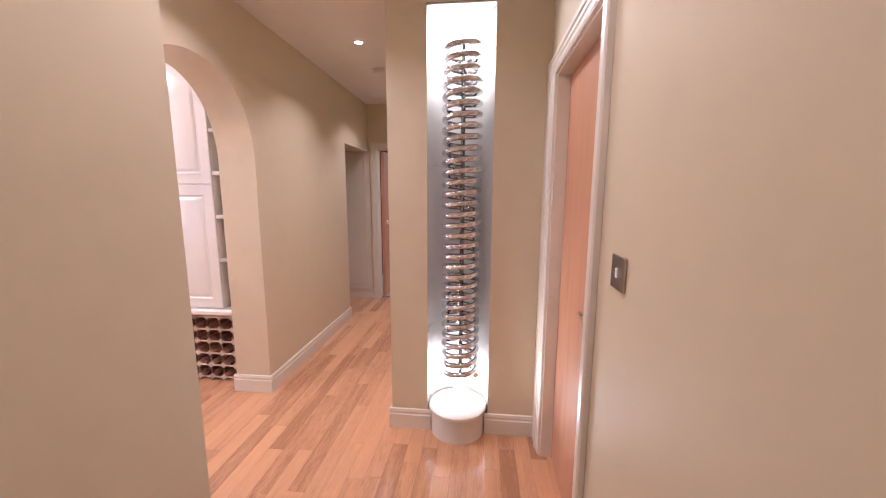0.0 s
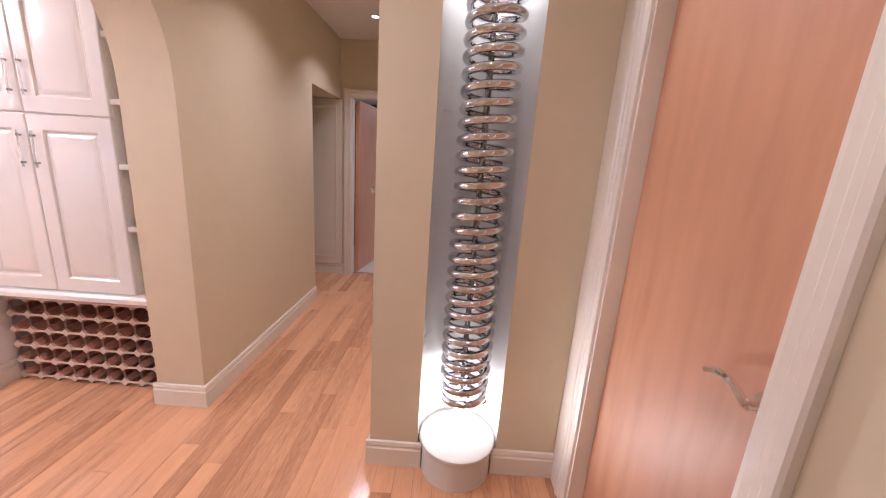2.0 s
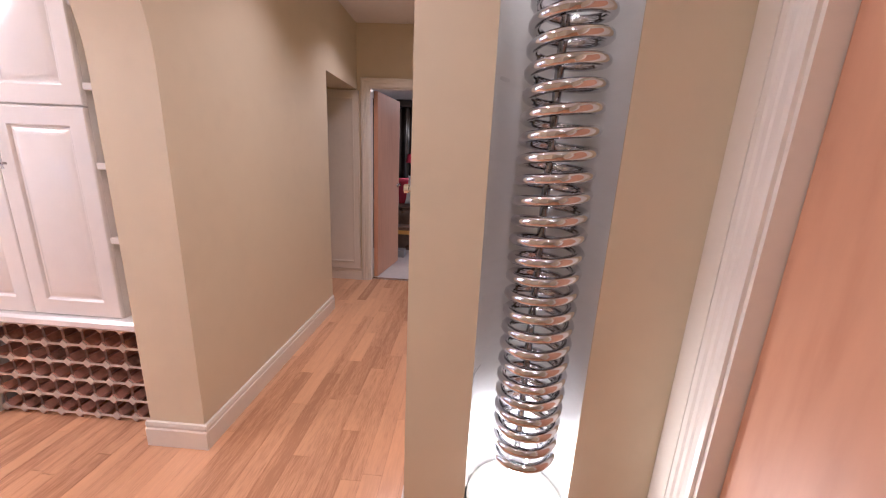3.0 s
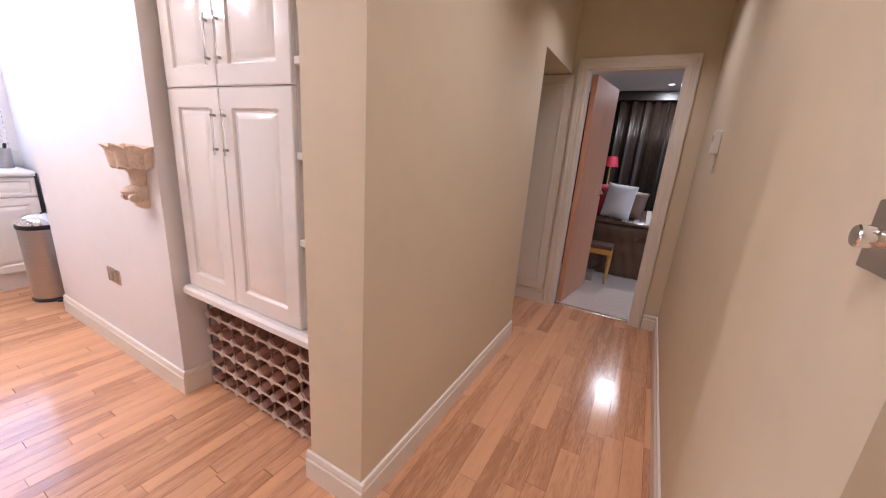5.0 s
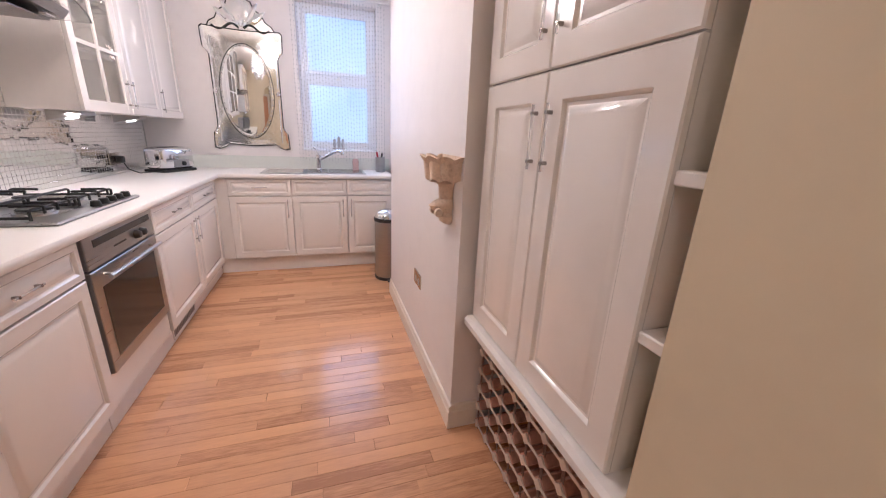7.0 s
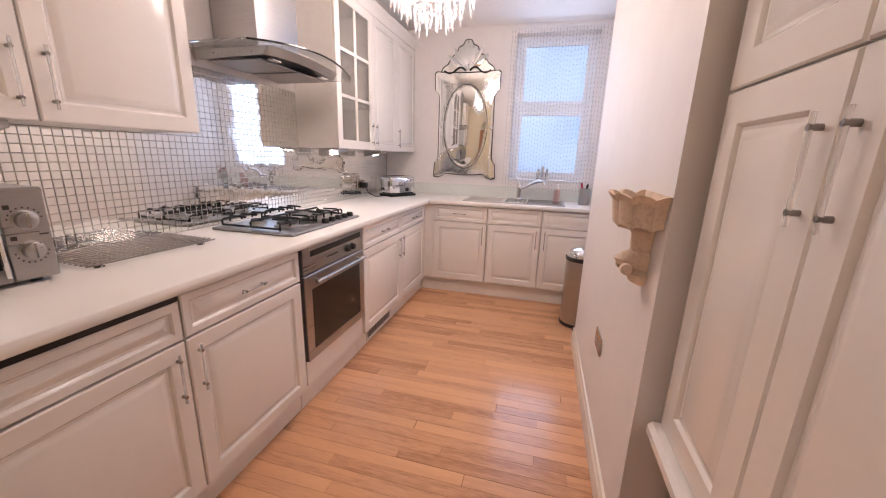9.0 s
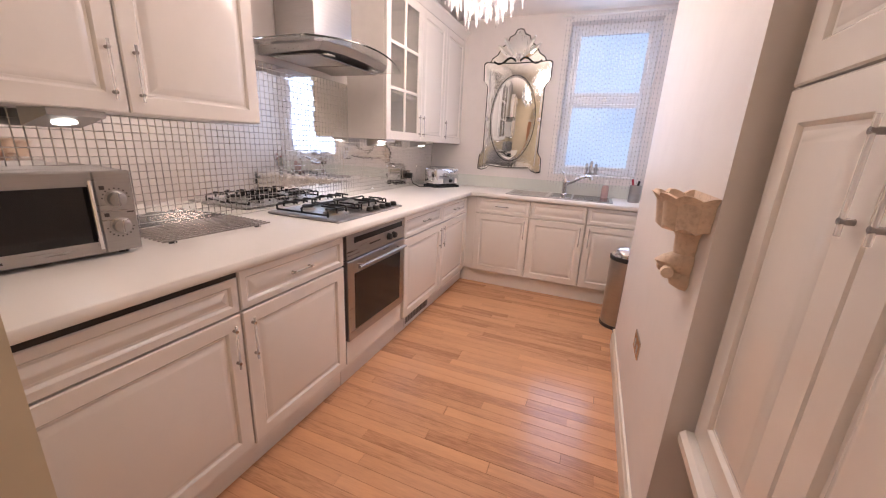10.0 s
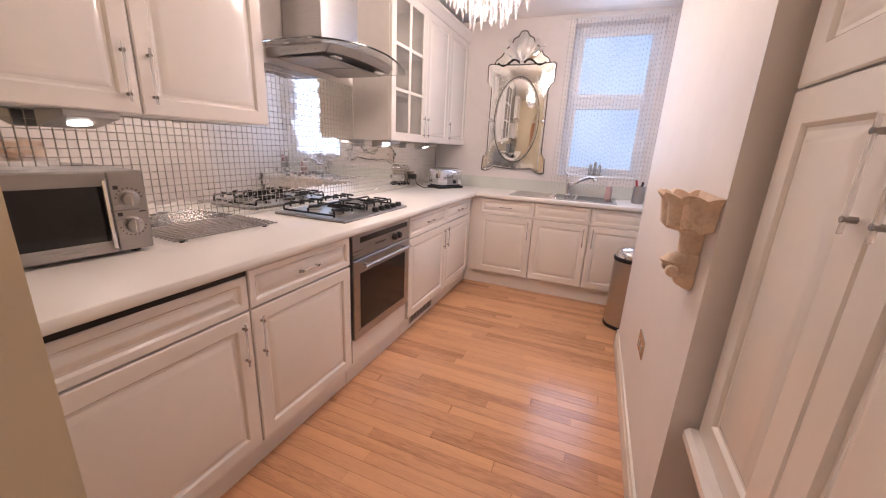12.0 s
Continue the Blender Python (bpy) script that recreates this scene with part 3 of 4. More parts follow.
# wall cabinets
def wall_unit(m, w, h, handle_side, glazed=False, depth=0.30):
    u = thing("wall_cabinet", "glossy white wall cabinet with glazed lattice door" if glazed else "glossy white raised-panel wall cabinet", "cabinet", m, "kitchen wall cabinets")
    g = 0.0015
    if not glazed:
        part("body", boxes(((0.0005, 0.001, 0), (w - 0.0005, depth, h))), CARC, u)
        hx = 0.035 if handle_side == "l" else w - 2 * g - 0.035
        front(u, "door", g, 0, w - 2 * g, h, (hx, 0.12), True)
        return u
    for a, b in ((0.0005, 0.018), (w - 0.018, w - 0.0005)):
        part("side_panel", boxes(((a, 0.001, 0), (b, depth, h))), CARC, u)
    for a, b in ((0, 0.018), (h - 0.018, h)):
        part("end_panel", boxes(((0.018, 0.001, a), (w - 0.018, depth, b))), CARC, u)
    part("back_panel", boxes(((0.018, depth - 0.01, 0.018), (w - 0.018, depth, h - 0.018))), CARC, u)
    for z in (0.31, 0.62):
        part("shelf", boxes(((0.018, 0.02, z), (w - 0.018, depth - 0.01, z + 0.016))), CARC, u)
    d = part("door", boxes(((g, -0.02, 0), (0.06, 0, h)), ((w - 0.06, -0.02, 0), (w - g, 0, h)), ((0.06, -0.02, 0), (w - 0.06, 0, 0.06)), ((0.06, -0.02, h - 0.06), (w - 0.06, 0, h)), bevel=0.002), DOORW, u)
    part("glazing_bar", boxes(((w / 2 - 0.011, -0.019, 0.06), (w / 2 + 0.011, -0.003, h - 0.06)), bevel=0.002), DOORW, d)
    cell = (h - 0.12) / 3
    for i in range(3):
        if i:
            for a, b in ((0.06, w / 2 - 0.011), (w / 2 + 0.011, w - 0.06)):
                part("glazing_bar", boxes(((a, -0.019, 0.06 + i * cell - 0.011), (b, -0.003, 0.06 + i * cell + 0.011)), bevel=0.002), DOORW, d)
        for a, b in ((0.06, w / 2 - 0.011), (w / 2 + 0.011, w - 0.06)):
            pn = part("pane", boxes(((a - 0.003, -0.010, 0.06 + i * cell), (b + 0.003, -0.007, 0.06 + (i + 1) * cell))), PANE, d, "grey-tinted glass pane")
            pn.visible_shadow = False
    bar_handle(d, w - 0.035, 0.12, True)
    return u


WZ, WH = 1.345, 0.985
wsouth = lambda x, y=1.205, z=WZ: pose(x, y, z, 0, 0, 180)
wall_unit(wsouth(-1.60, 1.185, 1.37), 0.572, 0.96, "r", depth=0.28)
wall_unit(wsouth(-2.174, 1.185, 1.37), 0.505, 0.96, "l", depth=0.28)
wall_unit(wsouth(-3.715), 0.545, WH, "r", glazed=True)
wall_unit(wsouth(-4.262), 0.485, WH, "l")
wall_unit(wsouth(-4.749), 0.485, WH, "l")
bm = bmesh.new()
prof = [(0.905, 2.331), (1.225, 2.331), (1.232, 2.348), (1.245, 2.373), (1.262, 2.393), (1.265, 2.41), (0.905, 2.41)]
rings(bm, [[(x, y, z) for y, z in prof] for x in (-3.705, -5.237)])
rings(bm, [[(x, y, z) for y, z in prof] for x in (-1.568, -2.69)])
structure("cornice", bm, DOORW, "white moulded cornice over the wall cabinets", "trim", smooth=30)


def wedge_light(x):
    lt = thing("cabinet_light", "triangular steel light under the wall cabinet", "light", pose(x, 1.08, 1.37 if x > -3 else WZ))
    bm = bmesh.new()
    rings(bm, [[(a, -0.09, -0.001), (a, 0.07, -0.001), (a, 0.07, -0.02), (a, -0.09, -0.055)] for a in (-0.07, 0.07)])
    part("housing", bm, STEEL, lt)
    bm = bmesh.new()
    lathe(bm, (0, 0, 0), [(0.030, -0.002), (0.030, 0.002)], 18)
    bm.transform(pose(0, -0.01, -0.040, 12))
    part("lens", bm, LENS, lt, "lit lens")


for x in (-2.06, -3.90, -4.6):
    wedge_light(x)

# extractor hood
HM = -3.25
ho = thing("cooker_hood", "stainless steel chimney cooker hood with curved glass canopy", "cooker hood", pose(HM, 0.905, 1.675))
part("chimney", boxes(((-0.16, 0.001, 0.125), (0.16, 0.265, 0.842)), bevel=0.002), STEEL, ho)
part("chimney_sleeve", boxes(((-0.163, 0.001, 0.50), (0.163, 0.268, 0.8435)), bevel=0.002), STEEL, ho, "upper telescopic sleeve")
part("collar", boxes(((-0.20, 0.002, 0.1225), (0.20, 0.30, 0.135)), bevel=0.004), STEEL, ho)
bm = bmesh.new()
loops = []
for s_ in range(17):
    u = -1 + 2 * s_ / 16
    x = u * 0.43
    y = 0.52 - 0.08 * u * u
    z = 0.115 - 0.035 * u * u
    loops.append([(x, 0.002, z), (x, y, z), (x, y, z + 0.007), (x, 0.002, z + 0.007)])
rings(bm, loops)
part("canopy", bm, GLASS, ho, "curved clear glass canopy", smooth=30)
bm = bmesh.new()
loops = []
for s_ in range(9):
    u = -1 + 2 * s_ / 8
    z = 0.112 - 0.018 * u * u
    loops.append([(u * 0.29, 0.01, z - 0.045), (u * 0.29, 0.40, z - 0.035), (u * 0.29, 0.43, z), (u * 0.29, 0.01, z)])
rings(bm, loops)
part("body", bm, STEELH, ho, smooth=30)
for a, b in ((-0.27, -0.01), (0.01, 0.27)):
    part("filter", boxes(((a, 0.06, 0.044), (b, 0.36, 0.050)), bevel=0.002), GREY, ho, "grey metal grease filter")
for a in (-0.2, 0.2):
    part("lamp_lens", boxes(((a - 0.03, 0.375, 0.050), (a + 0.03, 0.40, 0.056))), WHITEP, ho)
part("edge", tubes([(-0.43 + 0.86 * i / 24, 0.522 - 0.08 * (2 * i / 24 - 1) ** 2, 0.1185 - 0.035 * (2 * i / 24 - 1) ** 2) for i in range(25)], r=0.0045, seg=6), MEDGE, ho, "dark green glass edge")

# tall cupboard in the alcove
CX0, CX1, CYF = -2.448, -1.668, 2.985
tc = thing("tall_cupboard", "tall glossy white four-door cupboard above a wine rack", "cupboard", pose(CX0, CYF, 0))
CW = CX1 - CX0
part("body", boxes(((0.001, 0.001, 0.586), (CW - 0.001, 0.41, 2.50))), DOORW, tc)
cs = 0.368
for x, w, side in ((0.002, cs, "r"), (cs + 0.006, CW - cs - 0.006, "l")):
    hx_ = w - 0.032 if side == "r" else 0.032
    front(tc, "door", x, 0.588, w, 0.874, (hx_, 0.712), True, fw=0.074)
    front(tc, "door", x, 1.467, w, 0.921, (hx_, 0.156), True, fw=0.074)
part("base_shelf", boxes(((-0.018, -0.050, 0.538), (CX1 - CX0 + 0.10, 0.30, 0.585)), bevel=0.012), DOORW, tc, "white rounded ledge")
sh = thing("open_shelves", "narrow white open shelves beside the tall cupboard", "shelves", pose(CX1 + 0.001, CYF, 0))
for z in (0.925, 1.230, 1.525, 1.808):
    part("shelf", boxes(((0, -0.012, z), (0.10, 0.40, z + 0.026)), bevel=0.003), CARC, sh)
for i, (w, h, d, c) in enumerate(((0.032, 0.255, 0.20, REDB), (0.028, 0.24, 0.19, REDB))):
    bk = thing("book", "tall red cloth-bound book standing on the open shelf", "book", pose(-1.655 + i * 0.036, 3.05, 0.952), "books on the shelf")
    part("cover", boxes(((0, 0, 0), (0.003, d, h)), ((w - 0.003, 0, 0), (w, d, h)), ((0, -0.003, 0), (w, 0, h)), bevel=0.001), c, bk)
    part("pages", boxes(((0.0035, 0.001, 0.004), (w - 0.0035, d - 0.006, h - 0.004))), PAPER, bk)
    part("title", boxes(((0.008, -0.0042, 0.05), (w - 0.008, -0.0032, 0.20))), PAPER, bk, "pale lettering band on the spine")
bx = thing("carton", "small cream cardboard box on the cupboard ledge", "box", pose(-1.655, 3.03, 0.586))
part("body", boxes(((0, 0, 0), (0.075, 0.16, 0.20)), bevel=0.002), PAPER, bx)
part("label", boxes(((0.01, -0.001, 0.03), (0.065, -0.0002, 0.13))), WHITEP, bx)

# wine rack
wr = thing("wine_rack", "dark wood and metal wine rack under the cupboard", "wine rack", pose(-2.448, 3.03, 0))
cols, rows_ = 9, 6
px_, pz_ = 0.10, 0.098
bar = mesh_of("bar", boxes(((-0.021, -0.004, -0.021), (0.021, 0.235, 0.021)), bevel=0.003), RACKW)
knot = mesh_of("end_cap", boxes(((-0.016, -0.012, -0.016), (0.016, -0.0045, 0.016)), bevel=0.001), RACKM)
for r in range(rows_):
    for c in range(cols):
        b = new("bar", bar)
        b.parent, b.matrix_local = wr, pose(0.012 + c * 0.0975, 0, 0.030 + r * 0.094, 0, 45, 0)
        k = new("end_cap", knot)
        k.parent = b
for r in range(rows_):
    z = 0.030 + r * 0.094
    part("front_strip", boxes(((0.0, -0.0105, z - 0.006), (0.79, -0.0075, z + 0.006))), RACKM, wr, "pale metal strip")
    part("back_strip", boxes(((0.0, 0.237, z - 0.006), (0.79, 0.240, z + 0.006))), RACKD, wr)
for c in range(cols):
    x = 0.012 + c * 0.0975
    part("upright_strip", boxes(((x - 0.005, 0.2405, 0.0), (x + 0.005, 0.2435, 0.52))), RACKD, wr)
    part("upright_strip", boxes(((x - 0.007, -0.003, 0.0), (x + 0.007, -0.001, 0.52))), RACKD, wr)

# ---- kitchen: loose things ----
mw = thing("microwave", "stainless steel microwave oven with two round dials", "microwave", pose(-2.145, 1.18, 0.915, 0, 0, 173))
# local x runs away from the dials, so that the dials stand at x = 0
MW, MH, MD = 0.47, 0.275, 0.25
part("body", boxes(((-MW, -0.0, 0.012), (0, MD, MH)), bevel=0.004), STEELH, mw)
for fx in (-MW + 0.04, -0.04):
    for fy in (0.03, MD - 0.03):
        part("foot", lathe(bmesh.new(), (fx, fy, 0), [(0.014, 0.0003), (0.014, 0.012)], 10), BLACK, mw)
part("side", boxes(((0.0005, 0.004, 0.02), (0.002, MD - 0.004, MH - 0.008))), STEELH, mw)
part("control_panel", boxes(((-0.095, -0.012, 0.014), (0, -0.0005, MH)), bevel=0.003), STEELH, mw)
for kz in (0.185, 0.098):
    k = part("dial", lathe(bmesh.new(), (-0.048, -0.012, kz), [(0.029, 0), (0.029, -0.002), (0.024, -0.004), (0.022, -0.020), (0.018, -0.022)], 22, 1), STEELH, mw, "round steel dial")
    part("pointer", boxes(((-0.051, -0.0375, kz - 0.021), (-0.045, -0.0345, kz + 0.021)), bevel=0.001), CHROME, k)
    bm = bmesh.new()
    for i in range(9):
        a = math.pi * (0.05 + 0.9 * i / 8) * (1 if kz > 0.15 else -1)
        x, z = -0.048 + 0.035 * math.cos(a), kz + 0.035 * math.sin(a)
        box(bm, (x - 0.002, -0.0128, z - 0.002), (x + 0.002, -0.0122, z + 0.002))
    box(bm, (-0.085, -0.0128, kz + 0.032), (-0.072, -0.0122, kz + 0.044))
    part("dial_marks", bm, INK, mw)
bm = bmesh.new()
box(bm, (-0.026, -0.0128, 0.139), (-0.006, -0.0122, 0.143))
part("mark", bm, INK, mw)
md_ = part("door", boxes(((-MW, -0.014, 0.014), (-0.097, -0.0005, MH)), bevel=0.004), STEELH, mw)
part("window", boxes(((-MW + 0.012, -0.0155, 0.055), (-0.112, -0.0142, MH - 0.045)), bevel=0.0004), BLACKG, md_, "black microwave window")
mh = part("door_handle", tubes([(-0.112, -0.034, 0.035), (-0.112, -0.034, MH - 0.025)], r=0.007, seg=10), CHROME, md_, "steel bar handle")
for z in (0.045, MH - 0.035):
    part("bracket", tubes([(-0.112, -0.014, z), (-0.112, -0.034, z)], r=0.005), CHROME, mh)
part("badge", boxes(((-MW + 0.06, -0.0148, 0.030), (-MW + 0.15, -0.0142, 0.037))), INK, md_)

# trivet of parallel rods
tv = thing("wire_trivet", "flat steel rod trivet on the worktop", "trivet", pose(-2.43, 1.06, 0.915, 0, 0, -4))
for i in range(11):
    part("rod", tubes([(-0.25, -0.15 + i * 0.0288, 0.0125), (0.21, -0.15 + i * 0.0288, 0.0125)], r=0.0034, seg=8), POSTM, tv)
for x in (-0.19, 0.17):
    part("cross_bar", tubes([(x, -0.155, 0.0062), (x, 0.145, 0.0062)], r=0.003, seg=6), CHROME, tv)
    for y in (-0.14, 0.13):
        part("foot", boxes(((x - 0.014, y - 0.007, 0.0004), (x + 0.014, y + 0.007, 0.0055)), bevel=0.002), BLACK, tv)

# toaster
to = thing("toaster", "polished steel two-slot toaster on the worktop", "toaster", pose(-4.90, 1.17, 0.915, 0, 0, 152) @ Matrix.Diagonal((1.12, 1.12, 1.12, 1)))
bm = bmesh.new()
box(bm, (-0.14, -0.085, 0.018), (0.14, 0.085, 0.175), 0.03, 4)
part("body", bm, CHROME, to, smooth=60)
part("base", boxes(((-0.143, -0.088, 0.0004), (0.143, 0.088, 0.02)), bevel=0.005), BLACK, to)
for y in (-0.03, 0.03):
    part("slot", boxes(((-0.105, y - 0.013, 0.1752), (0.105, y + 0.013, 0.1765))), BLACK, to)
part("lever", boxes(((0.14, -0.02, 0.11), (0.165, 0.02, 0.125)), bevel=0.003), BLACK, to)
part("dial", lathe(bmesh.new(), (0.03, -0.085, 0.06), [(0.017, 0), (0.015, -0.014)], 14, 1), BLACK, to)
part("panel", boxes(((-0.05, -0.0868, 0.035), (0.08, -0.0855, 0.09))), STEELH, to)

# double socket and plug behind the toaster
so = thing("wall_socket", "double steel wall socket with a black plug", "socket", pose(-4.60, 0.912, 1.03))
part("plate", boxes(((-0.075, 0.0, -0.043), (0.075, 0.008, 0.043)), bevel=0.002), PLATE, so)
part("plug", boxes(((-0.055, 0.0082, -0.03), (-0.005, 0.05, 0.02)), bevel=0.006), BLACK, so)
part("cable", tubes([(-0.03, 0.045, -0.028), (-0.02, 0.07, -0.075), (-0.05, 0.13, -0.108), (-0.15, 0.17, -0.1105), (-0.28, 0.2, -0.1105)], r=0.0035, seg=6), BLACK, so, "black cable")

# sink and tap
sk = thing("sink", "stainless steel sink with drainer set in the worktop", "sink", pose(-4.99, 2.33, 0.915))
bm = bmesh.new()
box(bm, (-0.20, -0.46, 0.0004), (0.23, 0.46, 0.007), 0.003)
part("rim", bm, STEELH, sk)


def bowl(y0, y1, x0=-0.13, x1=0.19, z=0.0075):
    bm = bmesh.new()
    lo = lambda i, h: [(x0 + i, y0 + i, h), (x1 - i, y0 + i, h), (x1 - i, y1 - i, h), (x0 + i, y1 - i, h)]
    rings(bm, [lo(-0.012, z), lo(-0.010, z + 0.004), lo(0, z + 0.004), lo(0.012, z + 0.0015), lo(0.03, z + 0.0008)])
    return bm


# Bowls are nearly flat; the darker steel paints the shade of their depth.
for a, b in ((0.14, 0.42), (-0.06, 0.10)):
    bw = part("bowl", bowl(a, b), surf("shadowed_steel_bowl", (0.30, 0.28, 0.27), 0.25, 1.0), sk, "nearly flat steel bowl darkened for its inner shade")
for i in range(7):
    part("drainer_rib", tubes([(-0.11 + i * 0.045, -0.42, 0.0085), (-0.11 + i * 0.045, -0.11, 0.0085)], r=0.004, seg=6), STEELH, sk)
tp = thing("mixer_tap", "chrome swivel mixer tap behind the sink", "tap", pose(-5.14, 2.36, 0.9225) @ Matrix.Diagonal((1.25, 1.25, 1.25, 1)))
part("base", lathe(bmesh.new(), (0, 0, 0), [(0.028, 0), (0.026, 0.006), (0.019, 0.012), (0.019, 0.085), (0.022, 0.095), (0.020, 0.115), (0.004, 0.118)], 18), CHROME, tp)
part("spout", tubes([(0, 0, 0.075), (0.03, 0.05, 0.10), (0.07, 0.11, 0.135), (0.095, 0.15, 0.150), (0.11, 0.175, 0.148), (0.115, 0.185, 0.125)], r=0.012, seg=10), CHROME, tp)
part("lever", tubes([(0, 0, 0.118), (-0.005, -0.01, 0.145), (0.02, -0.035, 0.175)], r=0.006, seg=8), CHROME, tp)

# window-side bottles
sb = thing("soap_bottle", "pink liquid soap bottle with a white pump", "soap bottle", pose(-5.10, 2.72, 0.915))
part("body", lathe(bmesh.new(), (0, 0, 0), [(0.028, 0.0004), (0.031, 0.01), (0.031, 0.10), (0.022, 0.12), (0.012, 0.125)], 16), PINK, sb)
part("pump", lathe(bmesh.new(), (0, 0, 0.125), [(0.013, 0), (0.013, 0.015), (0.005, 0.017), (0.005, 0.035), (0.014, 0.036), (0.012, 0.045)], 12), WHITEP, sb)
ut = thing("utensil_pot", "dark steel pot holding kitchen utensils", "pot", pose(-5.02, 2.96, 0.915))
part("pot", lathe(bmesh.new(), (0, 0, 0), [(0.045, 0.0004), (0.048, 0.005), (0.048, 0.15), (0.043, 0.15), (0.042, 0.06), (0.01, 0.06)], 20), STEEL, ut)
for i, (dx, dy, h) in enumerate(((0.02, 0.01, 0.19), (-0.02, 0.015, 0.18), (0.0, -0.022, 0.20))):
    part("utensil", tubes([(dx * 0.3, dy * 0.3, 0.065), (dx * 1.6, dy * 1.6, h)], r=0.009, seg=8), BLACK if i < 2 else RED, ut)


def figure(y, h):
    g = lathe(bmesh.new(), (0, 0, 0), [(0.035, 0.0004), (0.038, 0.01), (0.022, 0.02), (0.03, h * 0.35), (0.036, h * 0.5), (0.020, h * 0.7), (0.027, h * 0.82), (0.018, h * 0.97), (0.003, h)], 12)
    return g


or_ = thing("sill_ornament", "grey metal ornament group on the window sill", "ornament", pose(-5.27, 2.57, WZ0 + 0.018))
bm = figure(0, 0.13)
bm.transform(Matrix.Diagonal((0.6, 0.6, 1, 1)))
part("middle_piece", bm, GREY, or_)
for y, h in ((-0.042, 0.105), (0.042, 0.105)):
    bm = figure(0, h)
    bm.transform(Matrix.Translation((0, y, 0)) @ Matrix.Diagonal((0.55, 0.55, 1, 1)))
    part("side_piece", bm, GREY, or_)

# pedal bin
bn = thing("pedal_bin", "brushed steel pedal bin with a domed lid", "bin", pose(-4.41, 2.94, 0))
part("body", lathe(bmesh.new(), (0, 0, 0), [(0.118, 0.02), (0.120, 0.03), (0.122, 0.54), (0.118, 0.545)], 32), STEEL, bn)
part("foot_ring", lathe(bmesh.new(), (0, 0, 0), [(0.122, 0.0), (0.126, 0.005), (0.126, 0.024), (0.119, 0.028)], 32), BLACK, bn)
part("collar", lathe(bmesh.new(), (0, 0, 0.545), [(0.124, 0), (0.128, 0.006), (0.128, 0.028), (0.122, 0.032)], 32), BLACK, bn)
part("lid", lathe(bmesh.new(), (0, 0, 0.577), [(0.120, 0), (0.119, 0.015), (0.105, 0.042), (0.075, 0.062), (0.035, 0.072), (0.002, 0.074)], 32), CHROME, bn, "domed polished lid", smooth=60)
part("pedal", boxes(((0.09, -0.03, 0.004), (0.165, 0.03, 0.018)), bevel=0.004), BLACK, bn)
part("hinge", boxes(((-0.14, -0.05, 0.54), (-0.118, 0.05, 0.60)), bevel=0.004), BLACK, bn)

# plaster wall sconce
sc = thing("wall_sconce", "carved cream plaster wall sconce with a scalloped bowl", "sconce", pose(-2.62, 2.904, 0.94))
bm = bmesh.new()
loops = []
for k in range(14):
    t = k / 13
    r = 0.042 + 0.092 * t ** 0.8
    z = 0.178 + 0.092 * t
    row = []
    for i in range(49):
        a = math.pi * i / 48
        fl = 1 + (0.02 + 0.085 * t) * abs(math.cos(a * 6)) - 0.05 * t
        row.append((-r * math.cos(a) * fl, -r * math.sin(a) * fl * 0.95 - 0.0005, z + 0.012 * t * abs(math.cos(a * 6))))
    loops.append(row)
for k in range(4):
    t = 1 - 0.25 * k
    loops.append([(x * (0.90 - 0.03 * k), y * (0.90 - 0.03 * k) - 0.0005, z - 0.03 * k) for x, y, z in loops[13]])
rings(bm, loops, close=True)
part("bowl", bm, STONE, sc, smooth=50)
bm = bmesh.new()
loops = []
for z, w, d in ((0.0, 0.018, 0.020), (0.012, 0.034, 0.042), (0.035, 0.040, 0.050), (0.05, 0.030, 0.036), (0.062, 0.032, 0.075), (0.080, 0.040, 0.092), (0.098, 0.040, 0.070), (0.108, 0.032, 0.048), (0.125, 0.036, 0.050), (0.160, 0.038, 0.052), (0.172, 0.048, 0.060), (0.186, 0.050, 0.062)):
    loops.append([(w * math.cos(math.pi * i / 12) * -1, -d * math.sin(math.pi * i / 12) - 0.0005, z) for i in range(13)])
rings(bm, loops)
part("scroll_bracket", bm, STONE, sc, smooth=40)
for x in (-0.035, 0.035):
    part("scroll", lathe(bmesh.new(), (x - 0.014, -0.060, 0.055), [(0.004, 0), (0.016, 0.002), (0.018, 0.014), (0.016, 0.026), (0.004, 0.028)], 14, 0), STONE, sc)

# steel wall plate
st = thing("wall_plate", "brushed steel double socket plate on the white wall", "socket", pose(-3.13, 2.905, 0.485))
part("plate", boxes(((-0.075, -0.007, -0.043), (0.075, -0.0005, 0.043)), bevel=0.002), PLATE, st)
for x in (-0.045, 0.02):
    part("outlet", boxes(((x, -0.0082, -0.025), (x + 0.03, -0.0072, 0.01))), GREY, st)

# venetian mirror
vm = thing("venetian_mirror", "ornate venetian wall mirror with etched border and crest", "mirror", pose(-5.238, 1.772, 1.105, 0, 0, 90))


def outline(scale=1.0, y=0.0):
    pts = [(-0.33, 0), (-0.29, -0.012), (-0.235, 0.008), (-0.205, 0.035), (-0.10, 0.028), (0, 0.022)]
    right = [(-x, z) for x, z in reversed(pts[:-1])]
    side = [(0.33, 0.02), (0.322, 0.14), (0.30, 0.165), (0.285, 0.20), (0.283, 0.80), (0.30, 0.83), (0.328, 0.86), (0.333, 1.01), (0.31, 1.03), (0.2, 1.02), (0, 1.015)]
    left = [(-x, z) for x, z in reversed(side[:-1])]
    return [(x * scale, y, 0.515 + (z - 0.515) * (1 - (1 - scale) * 0.65)) for x, z in pts + right + side + left]


